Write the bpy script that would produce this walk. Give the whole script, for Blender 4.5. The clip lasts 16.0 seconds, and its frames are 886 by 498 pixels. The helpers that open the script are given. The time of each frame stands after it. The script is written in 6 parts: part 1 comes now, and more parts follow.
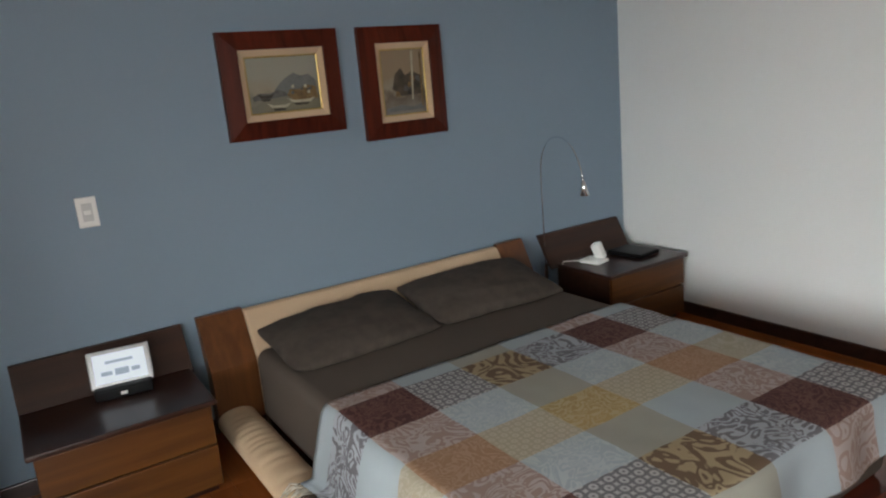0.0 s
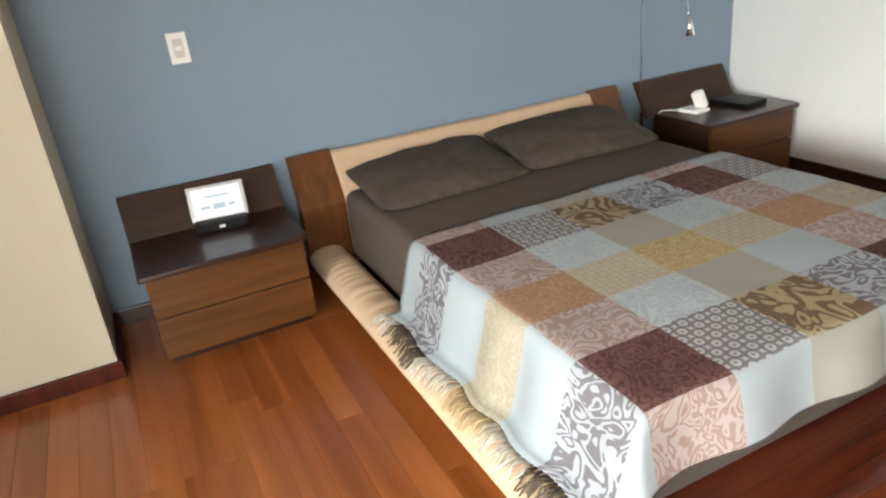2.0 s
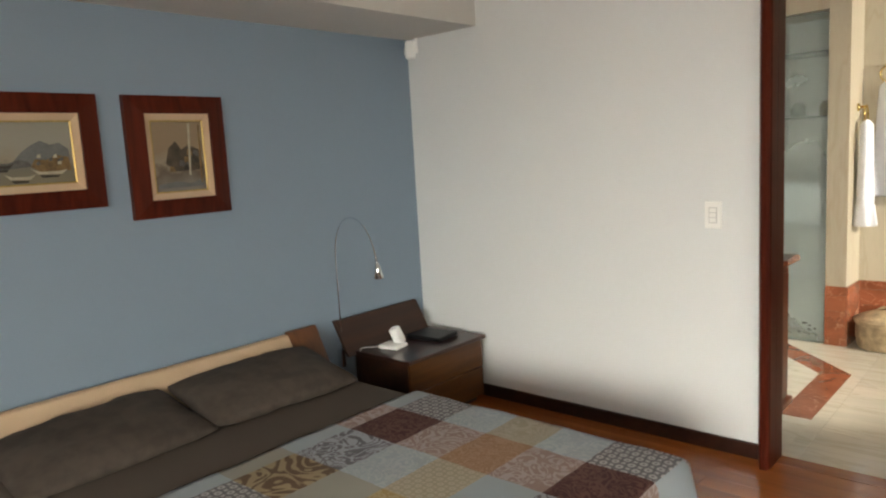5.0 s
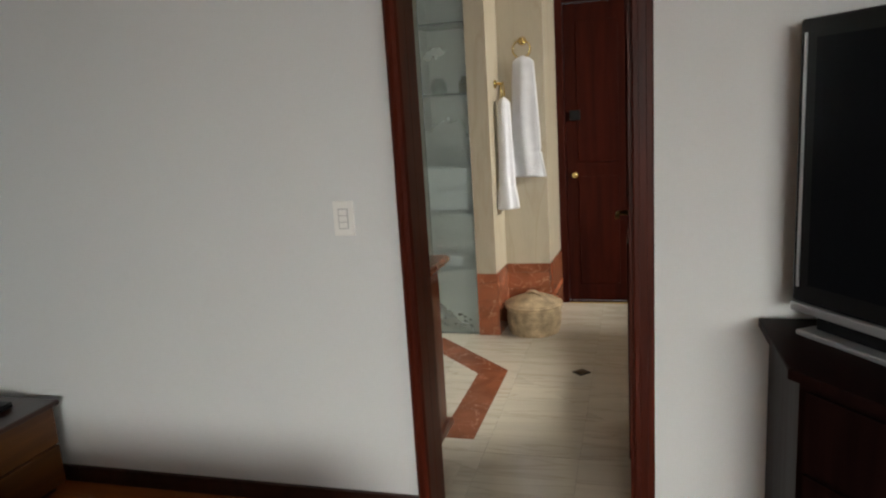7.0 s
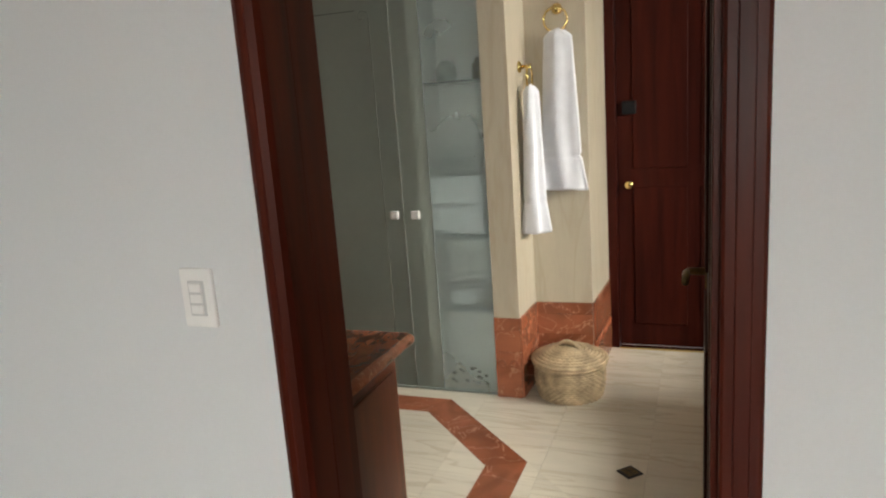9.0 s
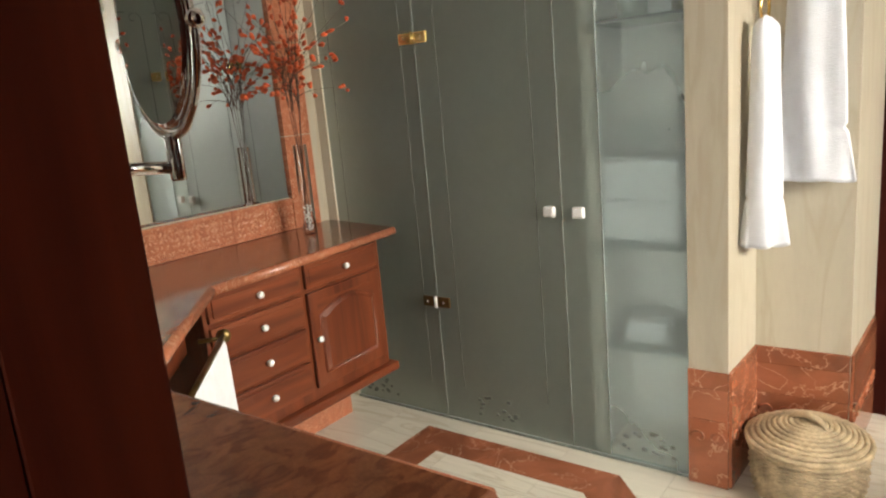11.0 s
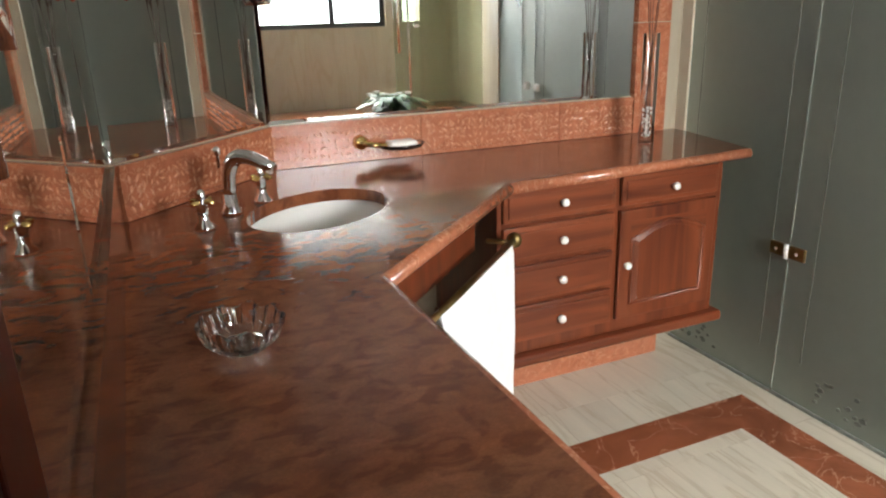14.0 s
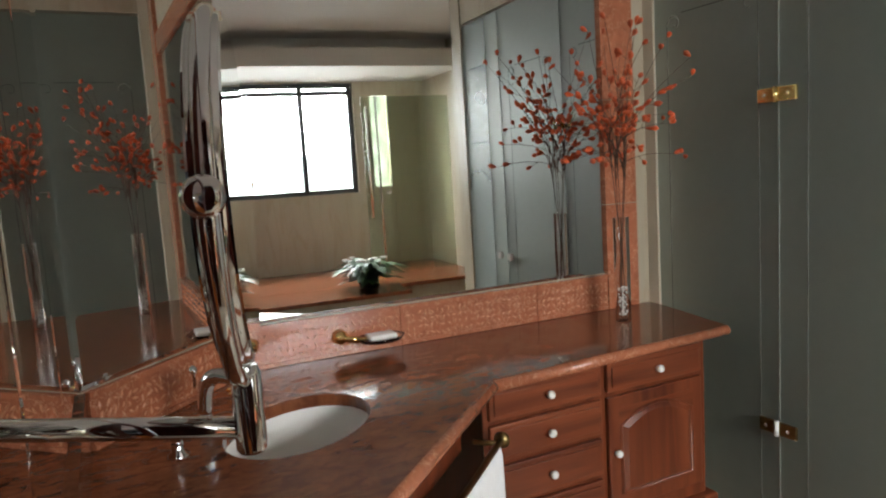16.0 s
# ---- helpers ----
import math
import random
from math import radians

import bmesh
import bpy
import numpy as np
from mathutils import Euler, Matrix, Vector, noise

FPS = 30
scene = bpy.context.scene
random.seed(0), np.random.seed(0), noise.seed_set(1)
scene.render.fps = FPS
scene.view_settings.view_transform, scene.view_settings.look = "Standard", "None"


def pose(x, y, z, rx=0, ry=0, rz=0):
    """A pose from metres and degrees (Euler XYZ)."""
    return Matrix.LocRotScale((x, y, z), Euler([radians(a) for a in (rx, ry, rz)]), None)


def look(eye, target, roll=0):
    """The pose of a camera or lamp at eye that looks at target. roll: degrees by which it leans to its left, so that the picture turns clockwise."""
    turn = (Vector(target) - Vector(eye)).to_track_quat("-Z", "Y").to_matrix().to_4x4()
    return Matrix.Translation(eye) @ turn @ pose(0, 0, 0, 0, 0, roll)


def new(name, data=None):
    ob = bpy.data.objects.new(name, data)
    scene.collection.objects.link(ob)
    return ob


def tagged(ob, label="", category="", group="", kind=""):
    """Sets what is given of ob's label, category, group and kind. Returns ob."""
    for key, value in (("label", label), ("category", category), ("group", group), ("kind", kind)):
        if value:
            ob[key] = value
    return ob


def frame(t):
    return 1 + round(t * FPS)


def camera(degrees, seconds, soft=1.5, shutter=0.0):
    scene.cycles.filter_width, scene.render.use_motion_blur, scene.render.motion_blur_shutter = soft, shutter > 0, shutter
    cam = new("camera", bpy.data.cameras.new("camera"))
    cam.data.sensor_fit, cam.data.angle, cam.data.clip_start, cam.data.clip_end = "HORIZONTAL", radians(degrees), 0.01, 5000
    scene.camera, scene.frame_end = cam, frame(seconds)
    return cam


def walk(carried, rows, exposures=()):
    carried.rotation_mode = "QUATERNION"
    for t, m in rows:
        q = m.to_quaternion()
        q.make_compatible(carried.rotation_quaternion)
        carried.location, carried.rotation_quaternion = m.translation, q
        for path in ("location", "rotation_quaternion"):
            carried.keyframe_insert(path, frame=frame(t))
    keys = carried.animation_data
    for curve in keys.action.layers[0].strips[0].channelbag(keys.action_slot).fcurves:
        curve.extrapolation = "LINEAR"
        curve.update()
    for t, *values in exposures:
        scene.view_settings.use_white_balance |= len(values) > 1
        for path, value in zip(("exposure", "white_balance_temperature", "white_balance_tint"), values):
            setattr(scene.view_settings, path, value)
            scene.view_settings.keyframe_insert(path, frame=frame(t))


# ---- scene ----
cam = camera(64.9, 16.0, 2.2)
PATH = [
    (0, (0.524, 0.122, 1.463), (-1.124, 1.156, 1.001), -5.2),
    (0.5, (0.503, 0.087, 1.43), (-1.261, 0.917, 0.984), -5.6),
    (1, (0.5, 0.091, 1.421), (-1.254, 0.86, 0.845), -5.3),
    (1.5, (0.499, 0.096, 1.384), (-1.206, 0.827, 0.635), -5.5),
    (2, (0.498, 0.104, 1.368), (-1.177, 0.845, 0.564), -6.5),
    (2.5, (0.518, 0.126, 1.362), (-1.075, 0.999, 0.525), -6.8),
    (3, (0.541, 0.162, 1.392), (-1.037, 1.162, 0.678), -6.1),
    (3.2, (0.539, 0.167, 1.398), (-1.041, 1.216, 0.763), -5.1),
    (5.3, (0.41, 0.399, 1.435), (-0.794, 1.975, 1.178), -3.8),
    (5.5, (0.387, 0.46, 1.44), (-0.68, 2.124, 1.135), -3.9),
    (6, (0.369, 0.7, 1.434), (-0.459, 2.493, 1.118), -4.9),
    (6.5, (0.336, 0.97, 1.438), (-0.387, 2.803, 1.097), -3.4),
    (7, (0.241, 1.241, 1.427), (-0.294, 3.129, 1.043), -3.6),
    (7.5, (0.172, 1.496, 1.423), (-0.255, 3.41, 1.03), -5.2),
    (8, (0.2, 1.804, 1.421), (-0.346, 3.689, 1.034), -5.1),
    (8.2, (0.211, 1.917, 1.432), (-0.338, 3.797, 1.027), -4.6),
    (10.3, (0.1216, 3.0346, 1.3568), (-0.9568, 4.6766, 0.9813), -5.79),
    (10.5, (0.0713, 3.1315, 1.3316), (-1.0420, 4.7393, 0.9123), -6.71),
    (11, (-0.0539, 3.2909, 1.3448), (-1.2386, 4.8452, 0.9201), -5.14),
    (11.5, (-0.1475, 3.4130, 1.3289), (-1.6226, 4.6976, 0.9117), -2.57),
    (12, (-0.1994, 3.5240, 1.3125), (-1.8750, 4.4842, 0.7925), -1.20),
    (12.5, (-0.2263, 3.5767, 1.2761), (-1.9429, 4.3167, 0.5650), -1.67),
    (13, (-0.2379, 3.5975, 1.2504), (-1.8888, 4.3031, 0.3691), -2.17),
    (13.5, (-0.2265, 3.5926, 1.2393), (-1.8590, 4.2719, 0.3047), -2.52),
    (14, (-0.2349, 3.5968, 1.2826), (-1.9814, 4.3374, 0.6493), -1.77),
    (14.5, (-0.2513, 3.5888, 1.3558), (-2.0641, 4.3627, 1.0171), -1.85),
    (15, (-0.2612, 3.5789, 1.4056), (-2.0985, 4.3366, 1.1818), -2.96),
    (15.5, (-0.2738, 3.5748, 1.4259), (-2.1062, 4.3420, 1.1942), -2.93),
    (16, (-0.2888, 3.6104, 1.4281), (-2.0793, 4.4680, 1.1863), -3.60),
]
EXPOSURES = ((0.0, -0.4, 6500, 10), (0.5, -0.25, 6500, 10), (1.0, 0.0, 6600, 10), (1.5, 0.03, 6700, 10), (2.0, 0.5, 6800, 10), (2.5, 0.6, 6800, 10), (3.2, 0.35, 6800, 10),
             (5.3, -0.1, 7300, 10), (5.5, -0.2, 7300, 10), (6.0, -0.85, 7050, 10), (6.5, -0.85, 7000, 10), (7.5, -0.8, 6700, 10), (8.2, -0.7, 6700, 10), (10.3, -0.15, 6900, 10),
             (11.0, 0.0, 6900, 10), (12.0, 0.4, 6600, 10), (12.5, 0.25, 6300, 10), (13.0, 0.1, 6300, 10), (14.0, 0.1, 6400, 10), (14.5, 0.0, 6400, 10), (15.0, -0.4, 6300, 10), (16.0, -0.55, 6300, 10))
walk(cam, [(t, look(e, g, r)) for t, e, g, r in PATH], EXPOSURES)

# ---------- world and large lights ----------
world = bpy.data.worlds.new("sky")
scene.world = world
world.use_nodes = True
wn = world.node_tree.nodes
sky = wn.new("ShaderNodeTexSky")
sky.sky_type, sky.sun_disc, sky.sun_elevation, sky.sun_rotation = "NISHITA", False, radians(48), radians(60)
world.node_tree.links.new(sky.outputs[0], wn["Background"].inputs[0])
wn["Background"].inputs[1].default_value = 0.12


def window_light(name, x, y, z, width, height, power, turn, colour, tilt=0):
    """Daylight that enters by a window opening."""
    data = bpy.data.lights.new(name, "AREA")
    data.shape, data.size, data.size_y, data.energy, data.color = "RECTANGLE", width, height, power, colour
    ob = new(name, data)
    ob.matrix_world = pose(x, y, z, 90 - tilt, 0, turn)
    return ob


window_light("bedroom_window_light", 2.15, -4.6, 2.25, 3.2, 2.0, 1080, 0, (0.965, 0.985, 0.975), 15)
# Side lamp added as fill for the closet face and blue wall.
window_light("bedroom_side_fill_light", 2.13, -0.75, 1.45, 1.5, 1.15, 60, 90, (0.965, 0.985, 0.975), 30)
window_light("bathroom_window_light", 2.60, 4.97, 2.08, 1.6, 1.2, 430, 90, (0.985, 0.985, 0.96), 38)


# ---------- materials ----------
def material(name, colour, rough=0.6, metal=0.0, var=0.12, scale=6.0, fine=60.0, bump=0.05, spec=0.5, coat=0.0,
             stretch=(1, 1, 1), colour2=None, distort=0.0, per_object=0.0, transmission=0.0, ior=1.45, contrast=0.0):
    """A surface with two scales of variation in colour, roughness and relief."""
    m = bpy.data.materials.new(name)
    m.use_nodes = True
    n, l = m.node_tree.nodes, m.node_tree.links
    b = n["Principled BSDF"]
    tc = n.new("ShaderNodeTexCoord")
    mp = n.new("ShaderNodeMapping")
    mp.inputs["Scale"].default_value = stretch
    l.new(tc.outputs["Object"], mp.inputs["Vector"])
    big, small = n.new("ShaderNodeTexNoise"), n.new("ShaderNodeTexNoise")
    for tex, s, d in ((big, scale, 5), (small, fine, 3)):
        tex.inputs["Scale"].default_value, tex.inputs["Detail"].default_value = s, d
        l.new(mp.outputs[0], tex.inputs["Vector"])
    big.inputs["Distortion"].default_value = distort
    if per_object:
        info = n.new("ShaderNodeObjectInfo")
        shift = n.new("ShaderNodeVectorMath")
        shift.operation = "MULTIPLY_ADD"
        shift.inputs[1].default_value = (37, 53, 71)
        l.new(info.outputs["Random"], shift.inputs[0])
        l.new(mp.outputs[0], shift.inputs[2])
        for tex in (big, small):
            l.new(shift.outputs[0], tex.inputs["Vector"])
    ramp = n.new("ShaderNodeValToRGB")
    c2 = colour2 or tuple(c * (1 - 2 * var) for c in colour)
    ramp.color_ramp.elements[0].position, ramp.color_ramp.elements[1].position = 0.3 + contrast, 0.7 - contrast
    ramp.color_ramp.elements[0].color, ramp.color_ramp.elements[1].color = (*c2, 1), (*colour, 1)
    l.new(big.outputs["Fac"], ramp.inputs[0])
    mix = n.new("ShaderNodeMix")
    mix.data_type, mix.blend_type = "RGBA", "MULTIPLY"
    mix.inputs["Factor"].default_value = 1
    tone = n.new("ShaderNodeMapRange")
    tone.inputs["To Min"].default_value, tone.inputs["To Max"].default_value = 1 - var, 1 + var
    l.new(small.outputs["Fac"], tone.inputs["Value"])
    l.new(ramp.outputs[0], mix.inputs["A"])
    l.new(tone.outputs[0], mix.inputs["B"])
    out = mix.outputs["Result"]
    if per_object:
        tone2 = n.new("ShaderNodeMapRange")
        tone2.inputs["To Min"].default_value, tone2.inputs["To Max"].default_value = 1 - per_object, 1 + per_object
        l.new(info.outputs["Random"], tone2.inputs["Value"])
        mix2 = n.new("ShaderNodeMix")
        mix2.data_type, mix2.blend_type = "RGBA", "MULTIPLY"
        mix2.inputs["Factor"].default_value = 1
        l.new(out, mix2.inputs["A"])
        l.new(tone2.outputs[0], mix2.inputs["B"])
        out = mix2.outputs["Result"]
    l.new(out, b.inputs["Base Color"])
    rr = n.new("ShaderNodeMapRange")
    rr.inputs["To Min"].default_value, rr.inputs["To Max"].default_value = max(rough - 0.08, 0.01), min(rough + 0.08, 1)
    l.new(big.outputs["Fac"], rr.inputs["Value"])
    l.new(rr.outputs[0], b.inputs["Roughness"])
    b.inputs["Metallic"].default_value, b.inputs["Specular IOR Level"].default_value = metal, spec
    b.inputs["Coat Weight"].default_value, b.inputs["Coat Roughness"].default_value = coat, 0.08
    b.inputs["Transmission Weight"].default_value, b.inputs["IOR"].default_value = transmission, ior
    if bump:
        bp = n.new("ShaderNodeBump")
        bp.inputs["Strength"].default_value, bp.inputs["Distance"].default_value = bump, 0.004
        l.new(small.outputs["Fac"], bp.inputs["Height"])
        l.new(bp.outputs[0], b.inputs["Normal"])
    return m


def smooth_material(name, colour, rough, metal=0.0, transmission=0.0, ior=1.45, spec=0.5):
    m = bpy.data.materials.new(name)
    m.use_nodes = True
    b = m.node_tree.nodes["Principled BSDF"]
    b.inputs["Base Color"].default_value = (*colour, 1)
    b.inputs["Roughness"].default_value, b.inputs["Metallic"].default_value = rough, metal
    b.inputs["Transmission Weight"].default_value, b.inputs["IOR"].default_value = transmission, ior
    b.inputs["Specular IOR Level"].default_value = spec
    return m


def glow_material(name, colour, strength):
    m = bpy.data.materials.new(name)
    m.use_nodes = True
    b = m.node_tree.nodes["Principled BSDF"]
    b.inputs["Base Color"].default_value = (0.02, 0.02, 0.02, 1)
    b.inputs["Emission Color"].default_value = (*colour, 1)
    b.inputs["Emission Strength"].default_value = strength
    return m


def marble(name, colour, vein, scale, rough=0.12, width=0.06, stretch=(1, 1, 1), cloud=0.5, per_object=0.0, coat=0.3, grain=0.06, deep=0.85, streaks=False):
    """Polished stone: cloudy ground with thin veins, or with short soft-edged streaks."""
    m = material(name, colour, rough, var=grain, scale=scale * 0.6, fine=scale * 14, bump=0.01, colour2=tuple(c * (1 - cloud * 0.4) for c in colour),
                 distort=1.5, per_object=per_object, coat=coat, stretch=stretch)
    n, l = m.node_tree.nodes, m.node_tree.links
    b = n["Principled BSDF"]
    ground = b.inputs["Base Color"].links[0].from_socket
    mp = n["Mapping"]
    tex = n.new("ShaderNodeTexNoise")
    tex.inputs["Scale"].default_value, tex.inputs["Detail"].default_value, tex.inputs["Distortion"].default_value = scale, 6, 0.8
    source = n["Vector Math"].outputs[0] if per_object else mp.outputs[0]
    l.new(source, tex.inputs["Vector"])
    away = n.new("ShaderNodeMath")
    away.operation = "SUBTRACT"
    away.inputs[1].default_value = 0.5
    l.new(tex.outputs["Fac"], away.inputs[0])
    size = n.new("ShaderNodeMath")
    size.operation = "ABSOLUTE"
    l.new(away.outputs[0], size.inputs[0])
    ramp = n.new("ShaderNodeMapRange")
    ramp.inputs["From Max"].default_value, ramp.inputs["To Min"].default_value, ramp.inputs["To Max"].default_value = width, deep, 0.0
    if streaks:
        ramp.inputs["From Min"].default_value, ramp.inputs["From Max"].default_value = 0.0, width
        ramp.inputs["To Min"].default_value, ramp.inputs["To Max"].default_value = 0.0, deep
    l.new((away if streaks else size).outputs[0], ramp.inputs["Value"])
    mix = n.new("ShaderNodeMix")
    mix.data_type = "RGBA"
    mix.inputs["B"].default_value = (*vein, 1)
    l.new(ground, mix.inputs["A"])
    l.new(ramp.outputs[0], mix.inputs["Factor"])
    l.new(mix.outputs["Result"], b.inputs["Base Color"])
    return m


def wood(name, dark, light, rough=0.3, along="x", coat=0.25, per_object=0.0, grain=1.0):
    """Lacquered timber with the grain along one axis."""
    s = {"x": (0.6, 9, 9), "y": (9, 0.6, 9), "z": (9, 9, 0.6)}[along]
    return material(name, light, rough, var=0.10, scale=2.2 * grain, fine=11 * grain, bump=0.02, colour2=dark, distort=0.6,
                    stretch=s, coat=coat, per_object=per_object)


blue_paint = material("blue_paint", (0.247, 0.322, 0.396), 0.75, var=0.02, scale=1.2, fine=140, bump=0.06)
white_paint = material("white_paint", (0.785, 0.80, 0.795), 0.7, var=0.02, scale=1.0, fine=140, bump=0.06)
cream_paint = material("cream_paint", (0.62, 0.56, 0.44), 0.7, var=0.02, scale=1.0, fine=140, bump=0.06)
ceiling_paint = material("ceiling_paint", (0.66, 0.64, 0.60), 0.8, var=0.02, scale=1.0, fine=120, bump=0.05)
sand_paint = material("sand_paint", (0.42, 0.38, 0.31), 0.8, var=0.03, scale=1.0, fine=120, bump=0.05)
floor_wood = wood("floor_wood", (0.19, 0.050, 0.012), (0.36, 0.112, 0.029), 0.22, "x", 0.3, 0.06, 0.35)
dark_wood = wood("dark_wood", (0.020, 0.007, 0.005), (0.040, 0.014, 0.009), 0.32, "y", 0.15)
drawer_wood = wood("drawer_wood", (0.062, 0.020, 0.0035), (0.140, 0.050, 0.0085), 0.42, "y", 0.05)
headboard_wood = wood("headboard_wood", (0.075, 0.025, 0.007), (0.150, 0.052, 0.014), 0.36, "z", 0.1)
stand_wood = wood("stand_wood", (0.008, 0.003, 0.003), (0.018, 0.007, 0.006), 0.36, "z", 0.1)
# Same timber as door_wood, darkened for the doors that stand in shade.
shaded_door_wood = wood("shaded_door_wood", (0.020, 0.0036, 0.0023), (0.044, 0.0072, 0.0038), 0.45, "z", 0.0)
panel_wood = wood("panel_wood", (0.024, 0.009, 0.005), (0.048, 0.018, 0.009), 0.5, "y", 0.0)
door_wood = wood("door_wood", (0.040, 0.0066, 0.0036), (0.108, 0.0175, 0.0075), 0.40, "z", 0.0)
bed_wood = wood("bed_wood", (0.045, 0.009, 0.005), (0.105, 0.022, 0.010), 0.22, "y", 0.3)
vanity_wood = wood("vanity_wood", (0.075, 0.0155, 0.0065), (0.215, 0.054, 0.019), 0.33, "y", 0.2)
vanity_wood_z = wood("vanity_wood_upright", (0.070, 0.0145, 0.006), (0.195, 0.048, 0.017), 0.33, "z", 0.2)
black_plastic = material("black_plastic", (0.008, 0.008, 0.009), 0.45, var=0.1, bump=0.02)
white_plastic = material("white_plastic", (0.93, 0.925, 0.89), 0.35, var=0.02, bump=0.0)
grey_plastic = material("grey_plastic", (0.66, 0.66, 0.64), 0.4, var=0.03, bump=0.0)
silver_plastic = material("silver_plastic", (0.45, 0.46, 0.47), 0.3, metal=0.6, var=0.03, bump=0.0)
screen_black = smooth_material("screen_black", (0.006, 0.007, 0.009), 0.4, spec=0.06)
screen_glow = glow_material("screen_glow", (0.85, 0.93, 1.0), 1.0)
screen_ink = glow_material("screen_ink", (0.55, 0.68, 0.82), 0.62)
sheet_cloth = material("sheet_cloth", (0.100, 0.080, 0.066), 0.9, var=0.06, scale=3, fine=300, bump=0.15, spec=0.2)
pillow_cloth = material("pillow_cloth", (0.080, 0.064, 0.053), 0.85, var=0.16, scale=14, fine=300, bump=0.15, spec=0.25, contrast=0.08)
cream_cloth = material("cream_cloth", (0.62, 0.455, 0.30), 0.9, var=0.05, scale=5, fine=250, bump=0.2, spec=0.2)
chrome = smooth_material("chrome", (0.80, 0.80, 0.81), 0.07, 1.0)
brass = smooth_material("brass", (0.75, 0.55, 0.22), 0.16, 1.0)
old_brass = material("old_brass", (0.28, 0.20, 0.08), 0.35, metal=1.0, var=0.2, scale=30, bump=0.02)
gilt = material("gilt", (0.52, 0.36, 0.12), 0.35, metal=0.7, var=0.15, scale=40, bump=0.05)
mirror_silver = smooth_material("mirror_silver", (0.86, 0.88, 0.865), 0.012, 1.0)


def thin_glass(name, tint, gloss):
    """Clear glass: what lies behind shows through, with a gloss that grows at a slant."""
    m = bpy.data.materials.new(name)
    m.use_nodes = True
    n, l = m.node_tree.nodes, m.node_tree.links
    out = n["Material Output"]
    n.remove(n["Principled BSDF"])
    clear, shine, mix, fres, add = (n.new("ShaderNode" + k) for k in ("BsdfTransparent", "BsdfGlossy", "MixShader", "Fresnel", "Math"))
    clear.inputs[0].default_value = (*tint, 1)
    shine.inputs["Roughness"].default_value = 0.03
    fres.inputs["IOR"].default_value = 1.5
    add.inputs[1].default_value = gloss
    l.new(fres.outputs[0], add.inputs[0])
    l.new(add.outputs[0], mix.inputs[0])
    l.new(clear.outputs[0], mix.inputs[1])
    l.new(shine.outputs[0], mix.inputs[2])
    l.new(mix.outputs[0], out.inputs[0])
    return m


clear_glass = thin_glass("clear_glass", (0.95, 0.97, 0.96), 0.02)
screen_glass = thin_glass("screen_glass", (0.74, 0.78, 0.70), 0.03)
vase_glass = thin_glass("vase_glass", (0.97, 0.98, 0.975), 0.07)
crystal = smooth_material("crystal", (1.0, 1.0, 1.0), 0.02, transmission=1.0, ior=1.5)
ceramic = smooth_material("ceramic", (0.80, 0.79, 0.75), 0.12)
# Same white towelling, made paler to put strong light on the rail towel.
lit_towel_cloth = material("lit_towel_cloth", (0.90, 0.90, 0.90), 0.95, var=0.03, scale=20, fine=260, bump=0.4, spec=0.1)
towel_cloth = material("towel_cloth", (0.64, 0.64, 0.66), 0.95, var=0.04, scale=20, fine=260, bump=0.5, spec=0.1)
cream_marble = marble("cream_marble", (0.68, 0.62, 0.50), (0.52, 0.455, 0.345), 3.4, 0.16, 0.03, (0.35, 3.0, 1), 0.35, 0.03)
red_marble = marble("red_marble", (0.262, 0.086, 0.037), (0.085, 0.020, 0.010), 14.0, 0.13, 0.12, (2.2, 1.3, 1), 1.0, 0.0, 0.3, 0.34, 0.62, True)
red_marble.node_tree.nodes["Principled BSDF"].inputs["Specular IOR Level"].default_value = 0.35
pink_marble = marble("pink_marble", (0.44, 0.152, 0.078), (0.56, 0.27, 0.16), 26.0, 0.22, 0.02, (1, 1, 1), 0.8, 0.06)
relief_marble = marble("relief_marble", (0.62, 0.270, 0.150), (0.66, 0.36, 0.23), 26.0, 0.25, 0.02, (1, 1, 1), 0.5, 0.06)
band_marble = marble("band_marble", (0.33, 0.105, 0.050), (0.52, 0.26, 0.16), 6.0, 0.15, 0.008, (1, 1, 1), 1.1, 0.10)
travertine = marble("travertine", (0.45, 0.392, 0.292), (0.385, 0.325, 0.228), 4.0, 0.35, 0.04, (1.5, 1.5, 0.25), 0.3, 0.0, 0.1)
wicker = material("wicker", (0.60, 0.45, 0.27), 0.7, var=0.3, scale=18, fine=120, bump=0.4)
frosted = material("frosted_glass", (0.43, 0.475, 0.42), 0.36, var=0.06, scale=1.2, fine=30, bump=0.0, transmission=0.74, ior=1.18, coat=0.4)
frosted.node_tree.nodes["Principled BSDF"].inputs["Coat Roughness"].default_value = 0.6
satin_glass = material("satin_glass", (0.74, 0.83, 0.80), 0.27, var=0.03, scale=1.2, fine=30, bump=0.0, transmission=0.88, ior=1.12, coat=0.3)
satin_glass.node_tree.nodes["Principled BSDF"].inputs["Coat Roughness"].default_value = 0.38
shelf_glass = smooth_material("shelf_glass", (0.05, 0.07, 0.06), 0.2)
dark_fringe = material("dark_fringe", (0.11, 0.085, 0.065), 0.9, var=0.25, scale=40, fine=250, bump=0.1, spec=0.1)
sand_fringe = material("sand_fringe", (0.48, 0.36, 0.20), 0.9, var=0.25, scale=40, fine=250, bump=0.1, spec=0.1)
fringe_cloth = material("fringe_cloth", (0.60, 0.55, 0.46), 0.9, var=0.25, scale=40, fine=250, bump=0.1, spec=0.1)
etched = material("etched_glass", (0.27, 0.30, 0.27), 0.6, var=0.2, scale=30, bump=0.0)
